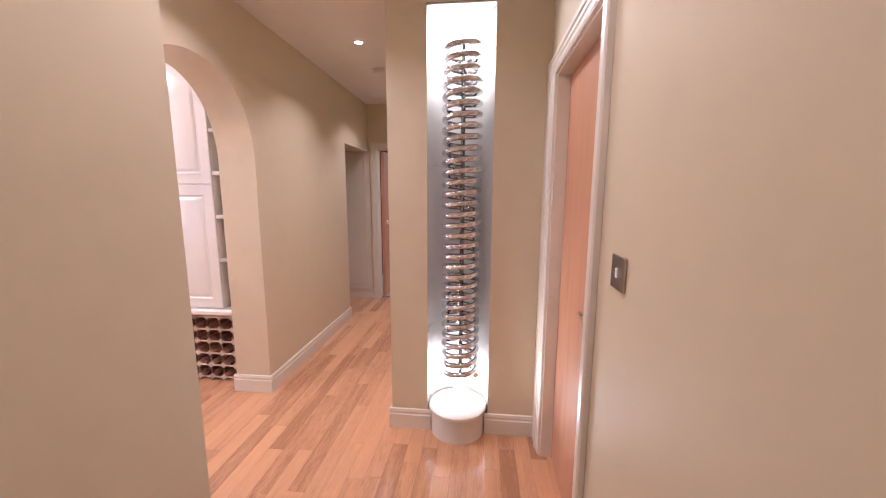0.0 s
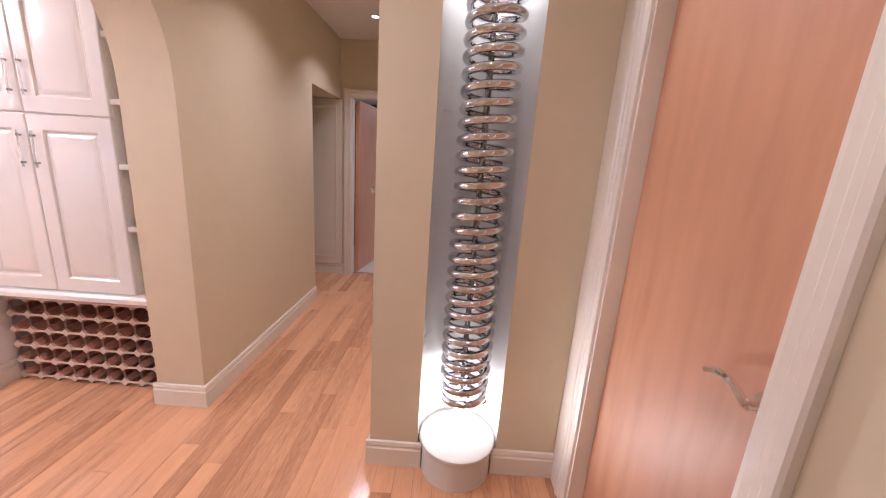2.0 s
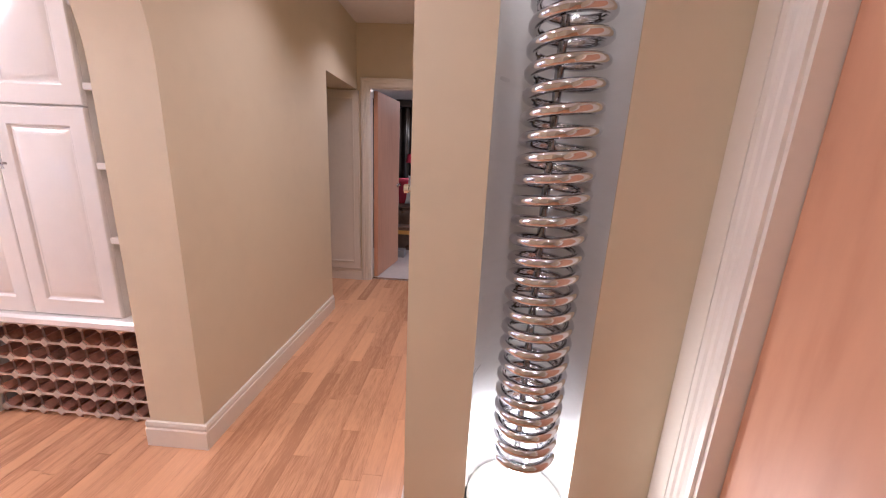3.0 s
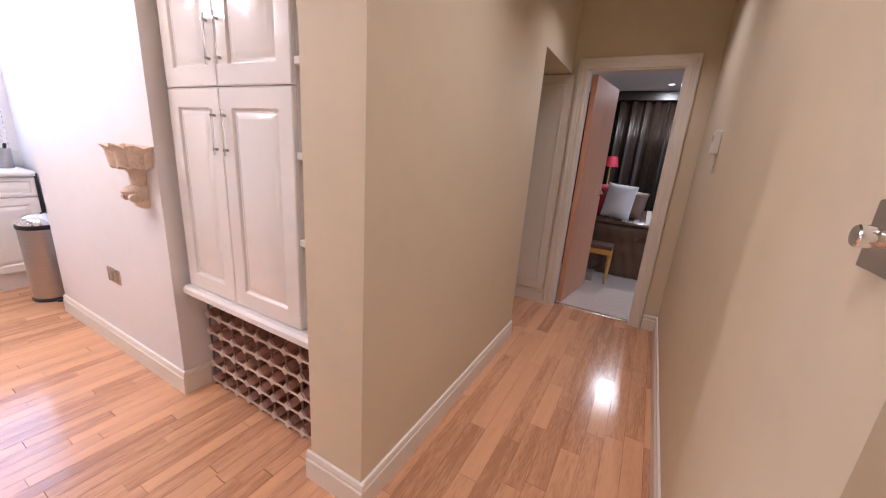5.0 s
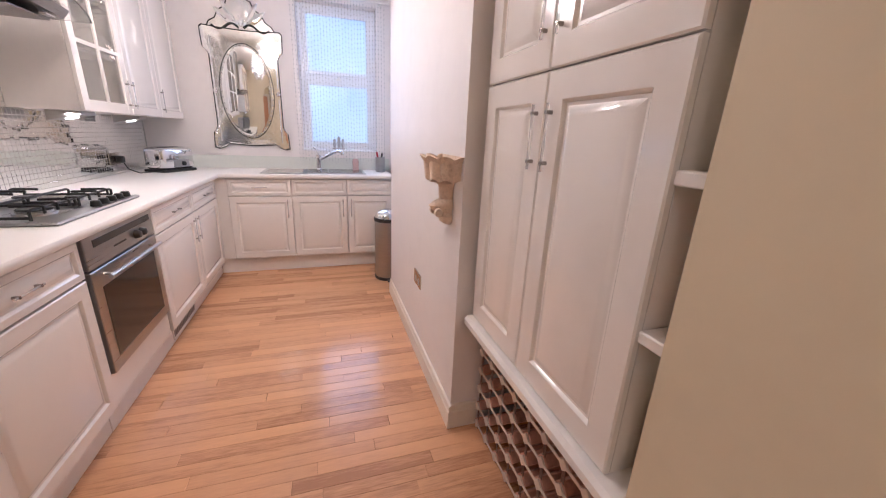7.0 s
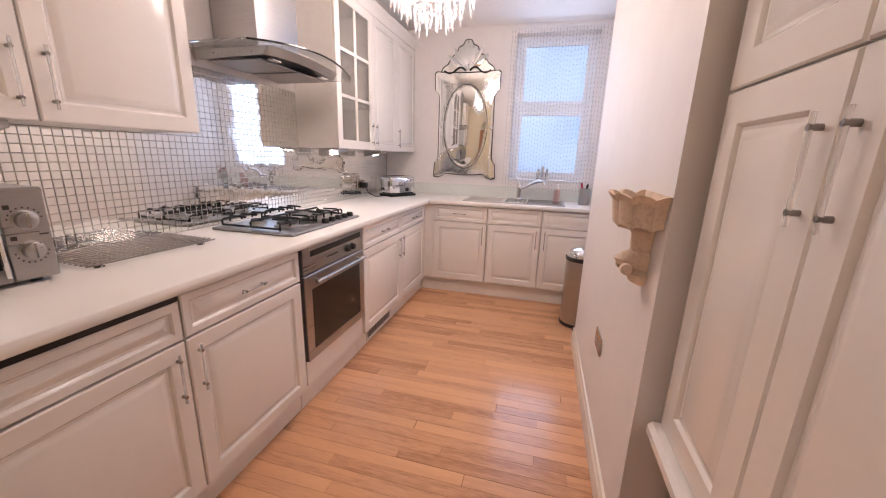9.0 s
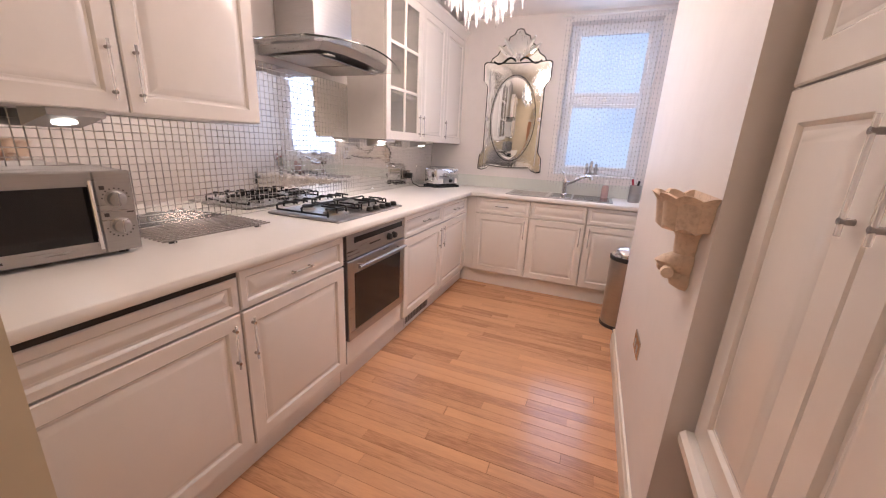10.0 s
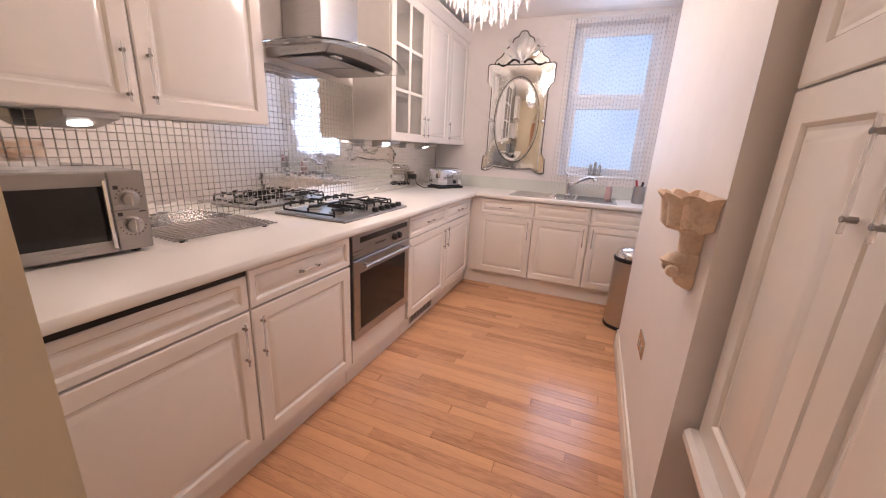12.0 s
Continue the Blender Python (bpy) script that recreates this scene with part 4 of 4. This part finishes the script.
bm = bmesh.new()
rings(bm, [outline(1.0, -0.001), outline(1.0, -0.016), outline(0.985, -0.019)])
part("backing", bm, MEDGE, vm, "dark mirror edge", smooth=20)
bm = bmesh.new()
rings(bm, [outline(0.975, -0.0195), outline(0.965, -0.024), outline(0.93, -0.0245)])
part("border", bm, ETCH, vm, "etched silver mirror border", smooth=20)
oval = lambda k, y: [(0.205 * k * math.cos(2 * math.pi * i / 48), y, 0.50 + 0.385 * k * math.sin(2 * math.pi * i / 48)) for i in range(48)]
bm = bmesh.new()
rings(bm, [oval(1.0, -0.025), oval(1.0, -0.028), oval(0.94, -0.031)])
part("oval_glass", bm, MIRROR, vm, "clear oval mirror glass", smooth=20)
for i in range(48):
    a = 2 * math.pi * i / 48
    part("bead", lathe(bmesh.new(), (0.212 * math.cos(a), -0.030, 0.50 + 0.392 * math.sin(a) - 0.008), [(0.003, 0), (0.008, 0.004), (0.009, 0.008), (0.008, 0.012), (0.003, 0.016)], 8), CHROME, vm)
for sx in (-1, 1):
    for z0, z1 in ((0.06, 0.45), (0.55, 0.95)):
        part("edge_bar", tubes([(sx * 0.262, -0.027, z0), (sx * 0.262, -0.027, z1)], r=0.006, seg=8), MIRROR, vm)
    part("side_clasp", lathe(bmesh.new(), (sx * 0.262, -0.026, 0.478), [(0.004, 0), (0.016, 0.008), (0.018, 0.022), (0.016, 0.036), (0.004, 0.044)], 12), CHROME, vm)


def leaf(a, l, w, x0, z0, y=-0.02, t=0.008, curl=0.0):
    bm = bmesh.new()
    n = 10
    lp = []
    for i in range(n + 1):
        u = i / n
        c = (x0 + l * u * math.sin(a + curl * u), z0 + l * u * math.cos(a + curl * u))
        hw = w * math.sin(math.pi * min(1, 0.06 + 0.94 * u)) ** 0.8 + 0.0008
        nx, nz = math.cos(a + curl * u), -math.sin(a + curl * u)
        lp.append([(c[0] - nx * hw, y, c[1] - nz * hw), (c[0], y - t, c[1]), (c[0] + nx * hw, y, c[1] + nz * hw), (c[0], y + 0.004, c[1])])
    return rings(bm, lp)


bm = bmesh.new()
crest = [(-0.27, 1.02), (-0.25, 1.06), (-0.20, 1.09), (-0.17, 1.15), (-0.11, 1.19), (-0.095, 1.24), (-0.05, 1.26), (-0.03, 1.30), (0, 1.305)]
crest += [(-x, z) for x, z in reversed(crest[:-1])]
rings(bm, [[(x, y, z) for x, z in crest] for y in (-0.001, -0.012)])
part("crest_outline", tubes([(x, -0.012, z) for x, z in crest], r=0.005, seg=6), MEDGE, vm, "dark crest edge")
part("oval_rim", tubes([(0.224 * math.cos(2 * math.pi * i / 60), -0.027, 0.50 + 0.404 * math.sin(2 * math.pi * i / 60)) for i in range(61)], r=0.0028, seg=6), MEDGE, vm, "thin dark oval line")
part("crest_back", bm, ETCH, vm, "scalloped silver crest", smooth=20)
for a, l, w, x0, z0, cu in ((0.12, 0.20, 0.032, 0.03, 1.05, 0.3), (-0.12, 0.20, 0.032, -0.03, 1.05, -0.3), (0, 0.25, 0.026, 0, 1.04, 0), (0.9, 0.2, 0.026, 0.05, 1.05, 0.5), (-0.9, 0.2, 0.026, -0.05, 1.05, -0.5), (0.55, 0.19, 0.022, 0.05, 1.08, 0.4), (-0.55, 0.19, 0.022, -0.05, 1.08, -0.4)):
    part("crest_leaf", leaf(a, l, w, x0, z0), MIRROR, vm, "cut mirror leaf")
for sx in (-1, 1):
    part("crest_scroll", tubes([(sx * (0.02 + 0.015 * i), -0.022, 1.03 + 0.028 * math.sin(i * 0.45)) for i in range(15)], r=0.008, seg=8), MEDGE, vm, "dark scroll")

# beaded curtain in front of the window
bc = thing("bead_curtain", "clear bead curtain on a pale rail over the window", "curtain", pose(-5.175, 2.61, 2.47))
part("rail", tubes([(0, -0.46, 0), (0, 0.47, 0)], r=0.011, seg=10), WHITEP, bc, "pale curtain rail")
for y in (-0.38, 0.38):
    part("bracket", boxes(((-0.064, y - 0.008, -0.012), (0, y + 0.008, 0.012)), bevel=0.003), WHITEP, bc)
BEAD = surf("glass_bead", (0.94, 0.93, 0.93), 0.15, trans=0.4, var=0.03)
rng = random.Random(4)
for i in range(31):
    y = -0.42 + i * 0.028
    bm = bmesh.new()
    tube(bm, [(0, y, -0.012), (0.001, y, -1.46 - rng.random() * 0.04)], 0.0008, 3)
    z = -0.03 - rng.random() * 0.03
    while z > -1.47:
        lathe(bm, (0, y, z), [(0.0012, 0.006), (0.0046, 0.002), (0.0046, -0.003), (0.0012, -0.007)], 5)
        z -= 0.04
    part("bead_string", bm, BEAD, bc, smooth=60)

# chandelier
ch = thing("chandelier", "lit crystal chandelier with hanging glass drops", "chandelier", pose(-3.55, 1.92, 0))
part("ceiling_rose", lathe(bmesh.new(), (0, 0, 2.47), [(0.02, 0), (0.06, 0.02), (0.065, 0.0495)], 20), CHROME, ch)
part("stem", tubes([(0, 0, 2.30), (0, 0, 2.47)], r=0.008), CHROME, ch)
drop = mesh_of("crystal_drop", lathe(bmesh.new(), (0, 0, 0), [(0.001, 0.0), (0.0042, -0.012), (0.0055, -0.045), (0.003, -0.062), (0.001, -0.068)], 6), CRYSTAL)
for z, r, n in ((2.36, 0.13, 20), (2.29, 0.21, 34), (2.20, 0.225, 36), (2.13, 0.16, 26), (2.08, 0.09, 14)):
    part("ring", tubes([(r * math.cos(2 * math.pi * i / 32), r * math.sin(2 * math.pi * i / 32), z) for i in range(33)], r=0.0035, seg=6), CHROME, ch)
    for i in range(n):
        a = 2 * math.pi * (i + 0.5 * rng.random()) / n
        o = new("crystal_drop", drop)
        o.parent, o.matrix_local = ch, pose(r * math.cos(a), r * math.sin(a), z - 0.004, rng.uniform(-6, 6), rng.uniform(-6, 6), 0) @ Matrix.Diagonal((1.3, 1.3, rng.uniform(1.0, 1.9), 1))
for i in range(6):
    a = math.pi * i / 3
    part("arm", tubes([(0, 0, 2.31), (0.10 * math.cos(a), 0.10 * math.sin(a), 2.25), (0.15 * math.cos(a), 0.15 * math.sin(a), 2.29)], r=0.005, seg=6), CHROME, ch)
    part("bulb", lathe(bmesh.new(), (0.15 * math.cos(a), 0.15 * math.sin(a), 2.295), [(0.006, 0), (0.015, 0.012), (0.013, 0.03), (0.002, 0.045)], 10), BULB, ch, "lit bulb", smooth=60)

# ---- hall things ----
# coil radiator and its lit plinth
rd = thing("coil_radiator", "tall polished chrome spring-shaped radiator in the niche", "radiator", pose(0.048, 2.655, 0))
turns, z0, z1, R = 32, 0.345, 2.165, 0.095
pts = [(R * math.cos(2 * math.pi * i / 22), R * math.sin(2 * math.pi * i / 22), z0 + (z1 - z0) * i / (22 * turns)) for i in range(22 * turns + 1)]
part("coil", tubes(pts, r=0.0155, seg=12), surf("coil_chrome", (0.64, 0.64, 0.66), 0.06, 1.0, var=0.02, rough_var=0.02), rd, smooth=70)
part("back_pole", tubes([(0, 0.085, 0.30), (0, 0.085, 2.22)], r=0.013, seg=12), surf("dark_chrome", (0.28, 0.28, 0.28), 0.2, 1.0), rd, "dark steel pole")
for z in (0.42, 1.25, 2.10):
    part("wall_fixing", tubes([(0, 0.085, z), (0, 0.172, z)], r=0.010, seg=8), CHROME, rd)
for x in (-0.03, 0.03):
    part("valve", tubes([(x, 0.03, 0.335), (x, 0.04, 0.30), (x, 0.05, 0.175)], r=0.008, seg=8), CHROME, rd)
DRUMP = surf("white_plinth_paint", (0.72, 0.69, 0.63), 0.4, var=0.02)
pl = thing("drum_plinth", "round cream plinth with a lit lamp under the radiator", "plinth", pose(NX, 2.655, 0))
part("drum", lathe(bmesh.new(), (0, 0, 0), [(0.158, 0.0), (0.158, 0.140)], 48), DRUMP, pl, smooth=40)
part("top", lathe(bmesh.new(), (0, 0, 0.140), [(0.158, 0), (0.168, 0.003), (0.172, 0.012), (0.170, 0.024), (0.162, 0.028)], 48), DRUMP, pl, smooth=40)
part("lamp_glass", lathe(bmesh.new(), (0, 0, 0.168), [(0.05, 0.0004), (0.05, 0.003), (0.045, 0.005)], 28), LENS, pl, "lit round lamp glass")


def downlight(x, y, z=H, lit=True):
    d = thing("downlight", "small round recessed ceiling downlight", "ceiling light", pose(x, y, z), "ceiling downlights")
    part("trim_ring", lathe(bmesh.new(), (0, 0, 0), [(0.043, -0.0005), (0.043, -0.005), (0.032, -0.008), (0.030, -0.0008)], 24), WHITEP, d)
    part("bulb", lathe(bmesh.new(), (0, 0, 0), [(0.029, -0.0006), (0.027, -0.003)], 20), LENS, d, "lit bulb")


# Fixtures for every hall spot, the three added unseen ones too.
for x, y in HALL_SPOTS:
    downlight(x, y)
downlight(-2.7, 2.25)
downlight(-0.62, 7.9, 2.30)
downlight(NX, 2.72, 2.36)
sm = thing("smoke_detector", "white round smoke detector on the ceiling", "smoke detector", pose(-0.80, 4.07, H))
part("base", lathe(bmesh.new(), (0, 0, 0), [(0.055, -0.0005), (0.055, -0.014), (0.05, -0.016)], 28), WHITEP, sm)
part("cover", lathe(bmesh.new(), (0, 0, -0.016), [(0.048, 0), (0.046, -0.016), (0.035, -0.024), (0.003, -0.026)], 28), WHITEP, sm)

# light switch on the right wall
sw = thing("light_switch", "brushed nickel light switch with a white rocker", "light switch", pose(0.5, 1.551, 1.215))
part("plate", boxes(((-0.007, -0.043, -0.043), (-0.0005, 0.043, 0.043)), bevel=0.002), PLATE, sw)
part("rocker", boxes(((-0.011, -0.006, -0.012), (-0.0072, 0.006, 0.012)), bevel=0.001), WHITEP, sw)
for y in (-0.030, 0.030):
    part("screw", lathe(bmesh.new(), (-0.007, y, 0), [(0.0035, 0), (0.003, -0.001)], 10, 0), CHROME, sw)

# knob plate and thermostat on the corridor's right wall
kp = thing("dimmer_switch", "chrome dimmer switch with a protruding round knob", "light switch", pose(-0.357, 2.722, 1.238))
part("plate", boxes(((-0.008, -0.043, -0.043), (-0.0005, 0.043, 0.043)), bevel=0.002), CHROME, kp)
part("knob", lathe(bmesh.new(), (-0.008, 0, 0), [(0.010, 0), (0.010, -0.008), (0.014, -0.011), (0.014, -0.024), (0.012, -0.026)], 18, 0), CHROME, kp)
th = thing("thermostat", "white wall thermostat with a small dark screen", "thermostat", pose(-0.357, 4.4, 1.42))
part("case", boxes(((-0.03, -0.04, -0.05), (-0.0005, 0.04, 0.06)), bevel=0.004), WHITEP, th)
part("screen", boxes(((-0.0315, -0.022, 0.01), (-0.0302, 0.022, 0.04))), GREY, th)
part("cable_cover", boxes(((-0.010, -0.006, -0.14), (-0.0005, 0.006, -0.0505)), bevel=0.002), WHITEP, th)

# ---- bedroom ----
bd = thing("bed", "double bed with brown satin valance and striped cover", "bed", pose(-0.52, 7.40, 0))
bm = bmesh.new()
loops = []
n = 160
for k, z in enumerate((0.01, 0.14, 0.20, 0.27, 0.36, 0.40, 0.46, 0.56, 0.60)):
    bulge = (0.0, 0.02, 0.0, 0.025, 0.03, 0.0, 0.025, 0.03, 0.0)[k]
    row = []
    for i in range(n):
        a = 2 * math.pi * i / n
        c, s_ = math.cos(a), math.sin(a)
        q = max(abs(c) / 1.15, abs(s_) / 0.72)
        rip = 0.010 * math.sin(i * 1.7 + k) + bulge
        row.append((c / q + rip * c, s_ / q + rip * s_, z))
    loops.append(row)
rings(bm, loops)
part("valance", bm, BROWN, bd, "quilted dark brown satin valance", smooth=70)
part("cover", boxes(((-1.15, -0.735, 0.602), (1.15, 0.735, 0.645)), bevel=0.018), BROWN, bd, "dark brown bed cover", smooth=60)
for i in range(7):
    x = -0.30 + i * 0.12
    part("stripe", boxes(((x, -0.715, 0.6455), (x + 0.055, 0.715, 0.650)), bevel=0.002), STRIPE, bd, "pale woven stripe")


def cushion(name, m, w, h, t, material, label):
    bm = bmesh.new()
    n = 14
    lp = []
    for k in range(n + 1):
        v = -1 + 2 * k / n
        row = []
        for i in range(24):
            a = 2 * math.pi * i / 24
            c, s_ = math.cos(a), math.sin(a)
            wid = w / 2 * (1 - 0.10 * (1 - v * v)) if abs(v) > 0.5 else w / 2 * 0.94
            th_ = t / 2 * (1 - v ** 4) ** 0.7 + 0.004
            row.append((wid * c, th_ * math.copysign(abs(s_) ** 1.3, s_), h / 2 * v * (1 - 0.08 * (1 - c * c))))
        lp.append(row)
    rings(bm, lp)
    single(name, bm, material, label, "cushion", m, smooth=80)


cushion("pillow", pose(-0.90, 6.90, 0.845, -10, 5, -4), 0.33, 0.41, 0.15, LINEN, "plump white square pillow leaning on the bed")
cushion("pillow", pose(-1.06, 7.06, 0.83, -12, -4, 16), 0.32, 0.40, 0.14, RED, "red cushion behind the white pillow")
cushion("pillow", pose(-0.74, 7.06, 0.80, -12, 8, 8), 0.26, 0.36, 0.13, surf("brown_cushion_cloth", (0.20, 0.11, 0.07), 0.5, var=0.2), "brown satin cushion leaning on the bed")
rng = random.Random(9)
cu = thing("long_curtain", "floor-length dark brown curtain drawn across the bedroom wall", "curtain", pose(-0.7, 8.45, 0))
bm = bmesh.new()
loops = []
for z in (0.02, 0.7, 1.5, 2.27):
    top = []
    for i in range(401):
        x = -2.2 + 4.4 * i / 400
        top.append((x, 0.045 * math.sin(x * 42 + 0.8 * math.sin(x * 9)) * (1 - 0.1 * z) + 0.012 * math.sin(x * 110), z))
    loops.append(top)
rings(bm, loops, close=False, caps=(False, False))
ob = part("cloth", bm, CURT, cu, smooth=80)
mod = ob.modifiers.new("thick", "SOLIDIFY")
mod.thickness = 0.008
part("pelmet", boxes(((-2.3, -0.09, 2.17), (2.3, 0.10, 2.295)), bevel=0.004), CURT, cu, "dark curtain heading")
sl = thing("gilt_stool", "small gilt wooden stool beside the bed", "stool", pose(-1.0, 6.37, 0))
part("seat", boxes(((-0.17, -0.13, 0.385), (0.17, 0.13, 0.425)), bevel=0.010), BROWN, sl, "dark padded seat")
part("rail", boxes(((-0.165, -0.125, 0.33), (0.165, -0.105, 0.384)), ((-0.165, 0.105, 0.33), (0.165, 0.125, 0.384)), ((-0.165, -0.105, 0.33), (-0.145, 0.105, 0.384)), ((0.145, -0.105, 0.33), (0.165, 0.105, 0.384)), bevel=0.003), GOLD, sl)
for x in (-0.15, 0.15):
    for y in (-0.11, 0.11):
        part("leg", lathe(bmesh.new(), (x, y, 0), [(0.010, 0.002), (0.013, 0.02), (0.010, 0.05), (0.018, 0.25), (0.013, 0.28), (0.020, 0.30), (0.018, 0.33)], 12), GOLD, sl)
single("shoe_box", boxes(((-1.14, 6.28, 0.0025), (-0.98, 6.42, 0.10)), bevel=0.003), GREY, "grey cardboard box under the stool", "box")
lp = thing("bedside_lamp", "tall lamp with a red fabric shade", "lamp", pose(-1.19, 8.22, 0))
part("stand", lathe(bmesh.new(), (0, 0, 0), [(0.10, 0.0025), (0.10, 0.015), (0.015, 0.03), (0.012, 1.24)], 16), GOLD, lp)
part("shade", lathe(bmesh.new(), (0, 0, 1.22), [(0.11, 0), (0.075, 0.15), (0.073, 0.15), (0.108, 0)], 24), RED, lp, "red fabric shade")

# ---- pieces of walls and floors ----
# glass upstand behind the sink
structure("splashback", boxes(((-5.2385, 1.22, 0.916), (-5.232, 3.09, 1.035))), surf("pale_glass_splashback", (0.74, 0.77, 0.72), 0.08, var=0.02, coat=0.5), "pale glass upstand behind the sink", "splashback")
# mirror mosaic
mo = structure("mosaic_backing", boxes(((-5.237, 0.9005, 0.916), (-1.568, 0.904, 1.70))), GROUT, "grey grout bed of the mirror tile splashback", "splashback")
T, G = 0.0285, 0.0300
tile = mesh_of("mirror_tile", boxes(((-T / 2, 0, -T / 2), (T / 2, 0.0035, T / 2)), bevel=0.0012), MOSAIC)
rng = random.Random(2)
rest = []
count = 0
for i in range(int(3.63 / G)):
    x = -1.590 - i * G
    for k in range(26):
        z = 0.933 + k * G
        if z > 1.685 or (z > 1.37 and not -3.71 < x < -2.69):
            continue
        m = pose(x, 0.9042, z, rng.gauss(0, 0.22), 0, rng.gauss(0, 0.22))
        if count < 300 and -3.62 < x < -1.6:
            o = new("mirror_tile", tile)
            o.parent, o.matrix_local = mo, m
            count += 1
        else:
            rest.append(m)
vs, fs = [], []
h = T / 2
for m in rest:
    b = len(vs)
    for y, s_ in ((0, h), (0.0025, h), (0.0035, h - 0.0012)):
        for sx, sz in ((-1, -1), (1, -1), (1, 1), (-1, 1)):
            vs.append(m @ Vector((sx * s_, y, sz * s_)))
    for r in (0, 4):
        for q in range(4):
            w_ = (q + 1) % 4
            fs.append((b + r + q, b + r + w_, b + r + 4 + w_, b + r + 4 + q))
    fs.append((b + 8, b + 9, b + 10, b + 11))
me = bpy.data.meshes.new("mirror_tiles_far")
me.from_pydata(vs, [], fs)
bm = bmesh.new()
bm.from_mesh(me)
ob = new("mirror_tiles_far", mesh_of("mirror_tiles_far", bm, MOSAIC))
ob.parent = mo
tagged(ob, "small square mirror tiles", kind="stuff")

# floor planks, laid along y
fl = structure("floor", boxes(((-5.24, 0.92, -0.0118), (0.49, 0.93, -0.0116))), JOINT, "glossy oiled wood plank floor in warm brown", "floor")
rng = random.Random(11)
HALL_W, KITCHEN_W = 0.085, 0.062
cache = {}


def plank_mesh(length, width):
    key = (round(length, 2), width)
    if key not in cache:
        bm = bmesh.new()
        w, l = width / 2 - 0.0003, key[0] / 2 - 0.0004
        rings(bm, [[(-w, -l, -0.011), (w, -l, -0.011), (w, l, -0.011), (-w, l, -0.011)], [(-w, -l, -0.0008), (w, -l, -0.0008), (w, l, -0.0008), (-w, l, -0.0008)],
                   [(-w + 0.0008, -l + 0.0008, 0), (w - 0.0008, -l + 0.0008, 0), (w - 0.0008, l - 0.0008, 0), (-w + 0.0008, l - 0.0008, 0)]])
        cache[key] = mesh_of("plank", bm, PLANK)
    return cache[key]


spans = []
i = 0
x = 0.62
while x > -4.9:
    pw = HALL_W if x > -1.47 else KITCHEN_W
    cx = x - pw / 2
    y0, y1 = (-1.2, 5.36) if cx > -0.55 else (1.28, 5.36) if cx > -1.45 else (1.40, 3.42) if cx > -2.55 else (1.40, 3.12)
    if cx > 0.5:
        y0, y1 = 1.7, 2.6
    if -2.3 < cx < -1.45:
        spans.append((cx, 4.4, 5.34, pw))
    y = y0 - rng.random() * 0.7
    while y < y1:
        l = round(rng.choice((0.40, 0.55, 0.70, 0.85, 1.0, 1.2)), 2)
        if y + l > y0 + 0.05:
            spans.append((cx, max(y, y0 - 0.12), min(y + l, y1), pw))
        y += l
    x -= pw
near = sorted(spans, key=lambda q: (q[0] < -4.3) + 2 * (q[1] > 4.3) + 2 * (q[2] < 1.2))
rest = bmesh.new()
for n, (cx, a, b, pw) in enumerate(near):
    if n < 300:
        o = new("plank", plank_mesh(b - a, pw))
        o.parent, o.matrix_local = fl, pose(cx, (a + b) / 2, rng.uniform(-0.0003, 0.0003))
    else:
        w, l = pw / 2 - 0.0003, (b - a) / 2 - 0.0006
        cy = (a + b) / 2
        rings(rest, [[(cx - w, cy - l, -0.011), (cx + w, cy - l, -0.011), (cx + w, cy + l, -0.011), (cx - w, cy + l, -0.011)],
                     [(cx - w, cy - l, 0), (cx + w, cy - l, 0), (cx + w, cy + l, 0), (cx - w, cy + l, 0)]])
ob = new("planks_far", mesh_of("planks_far", rest, PLANK2))
ob.parent = fl
tagged(ob, "oiled wood planks at the far ends of the floor", kind="stuff")
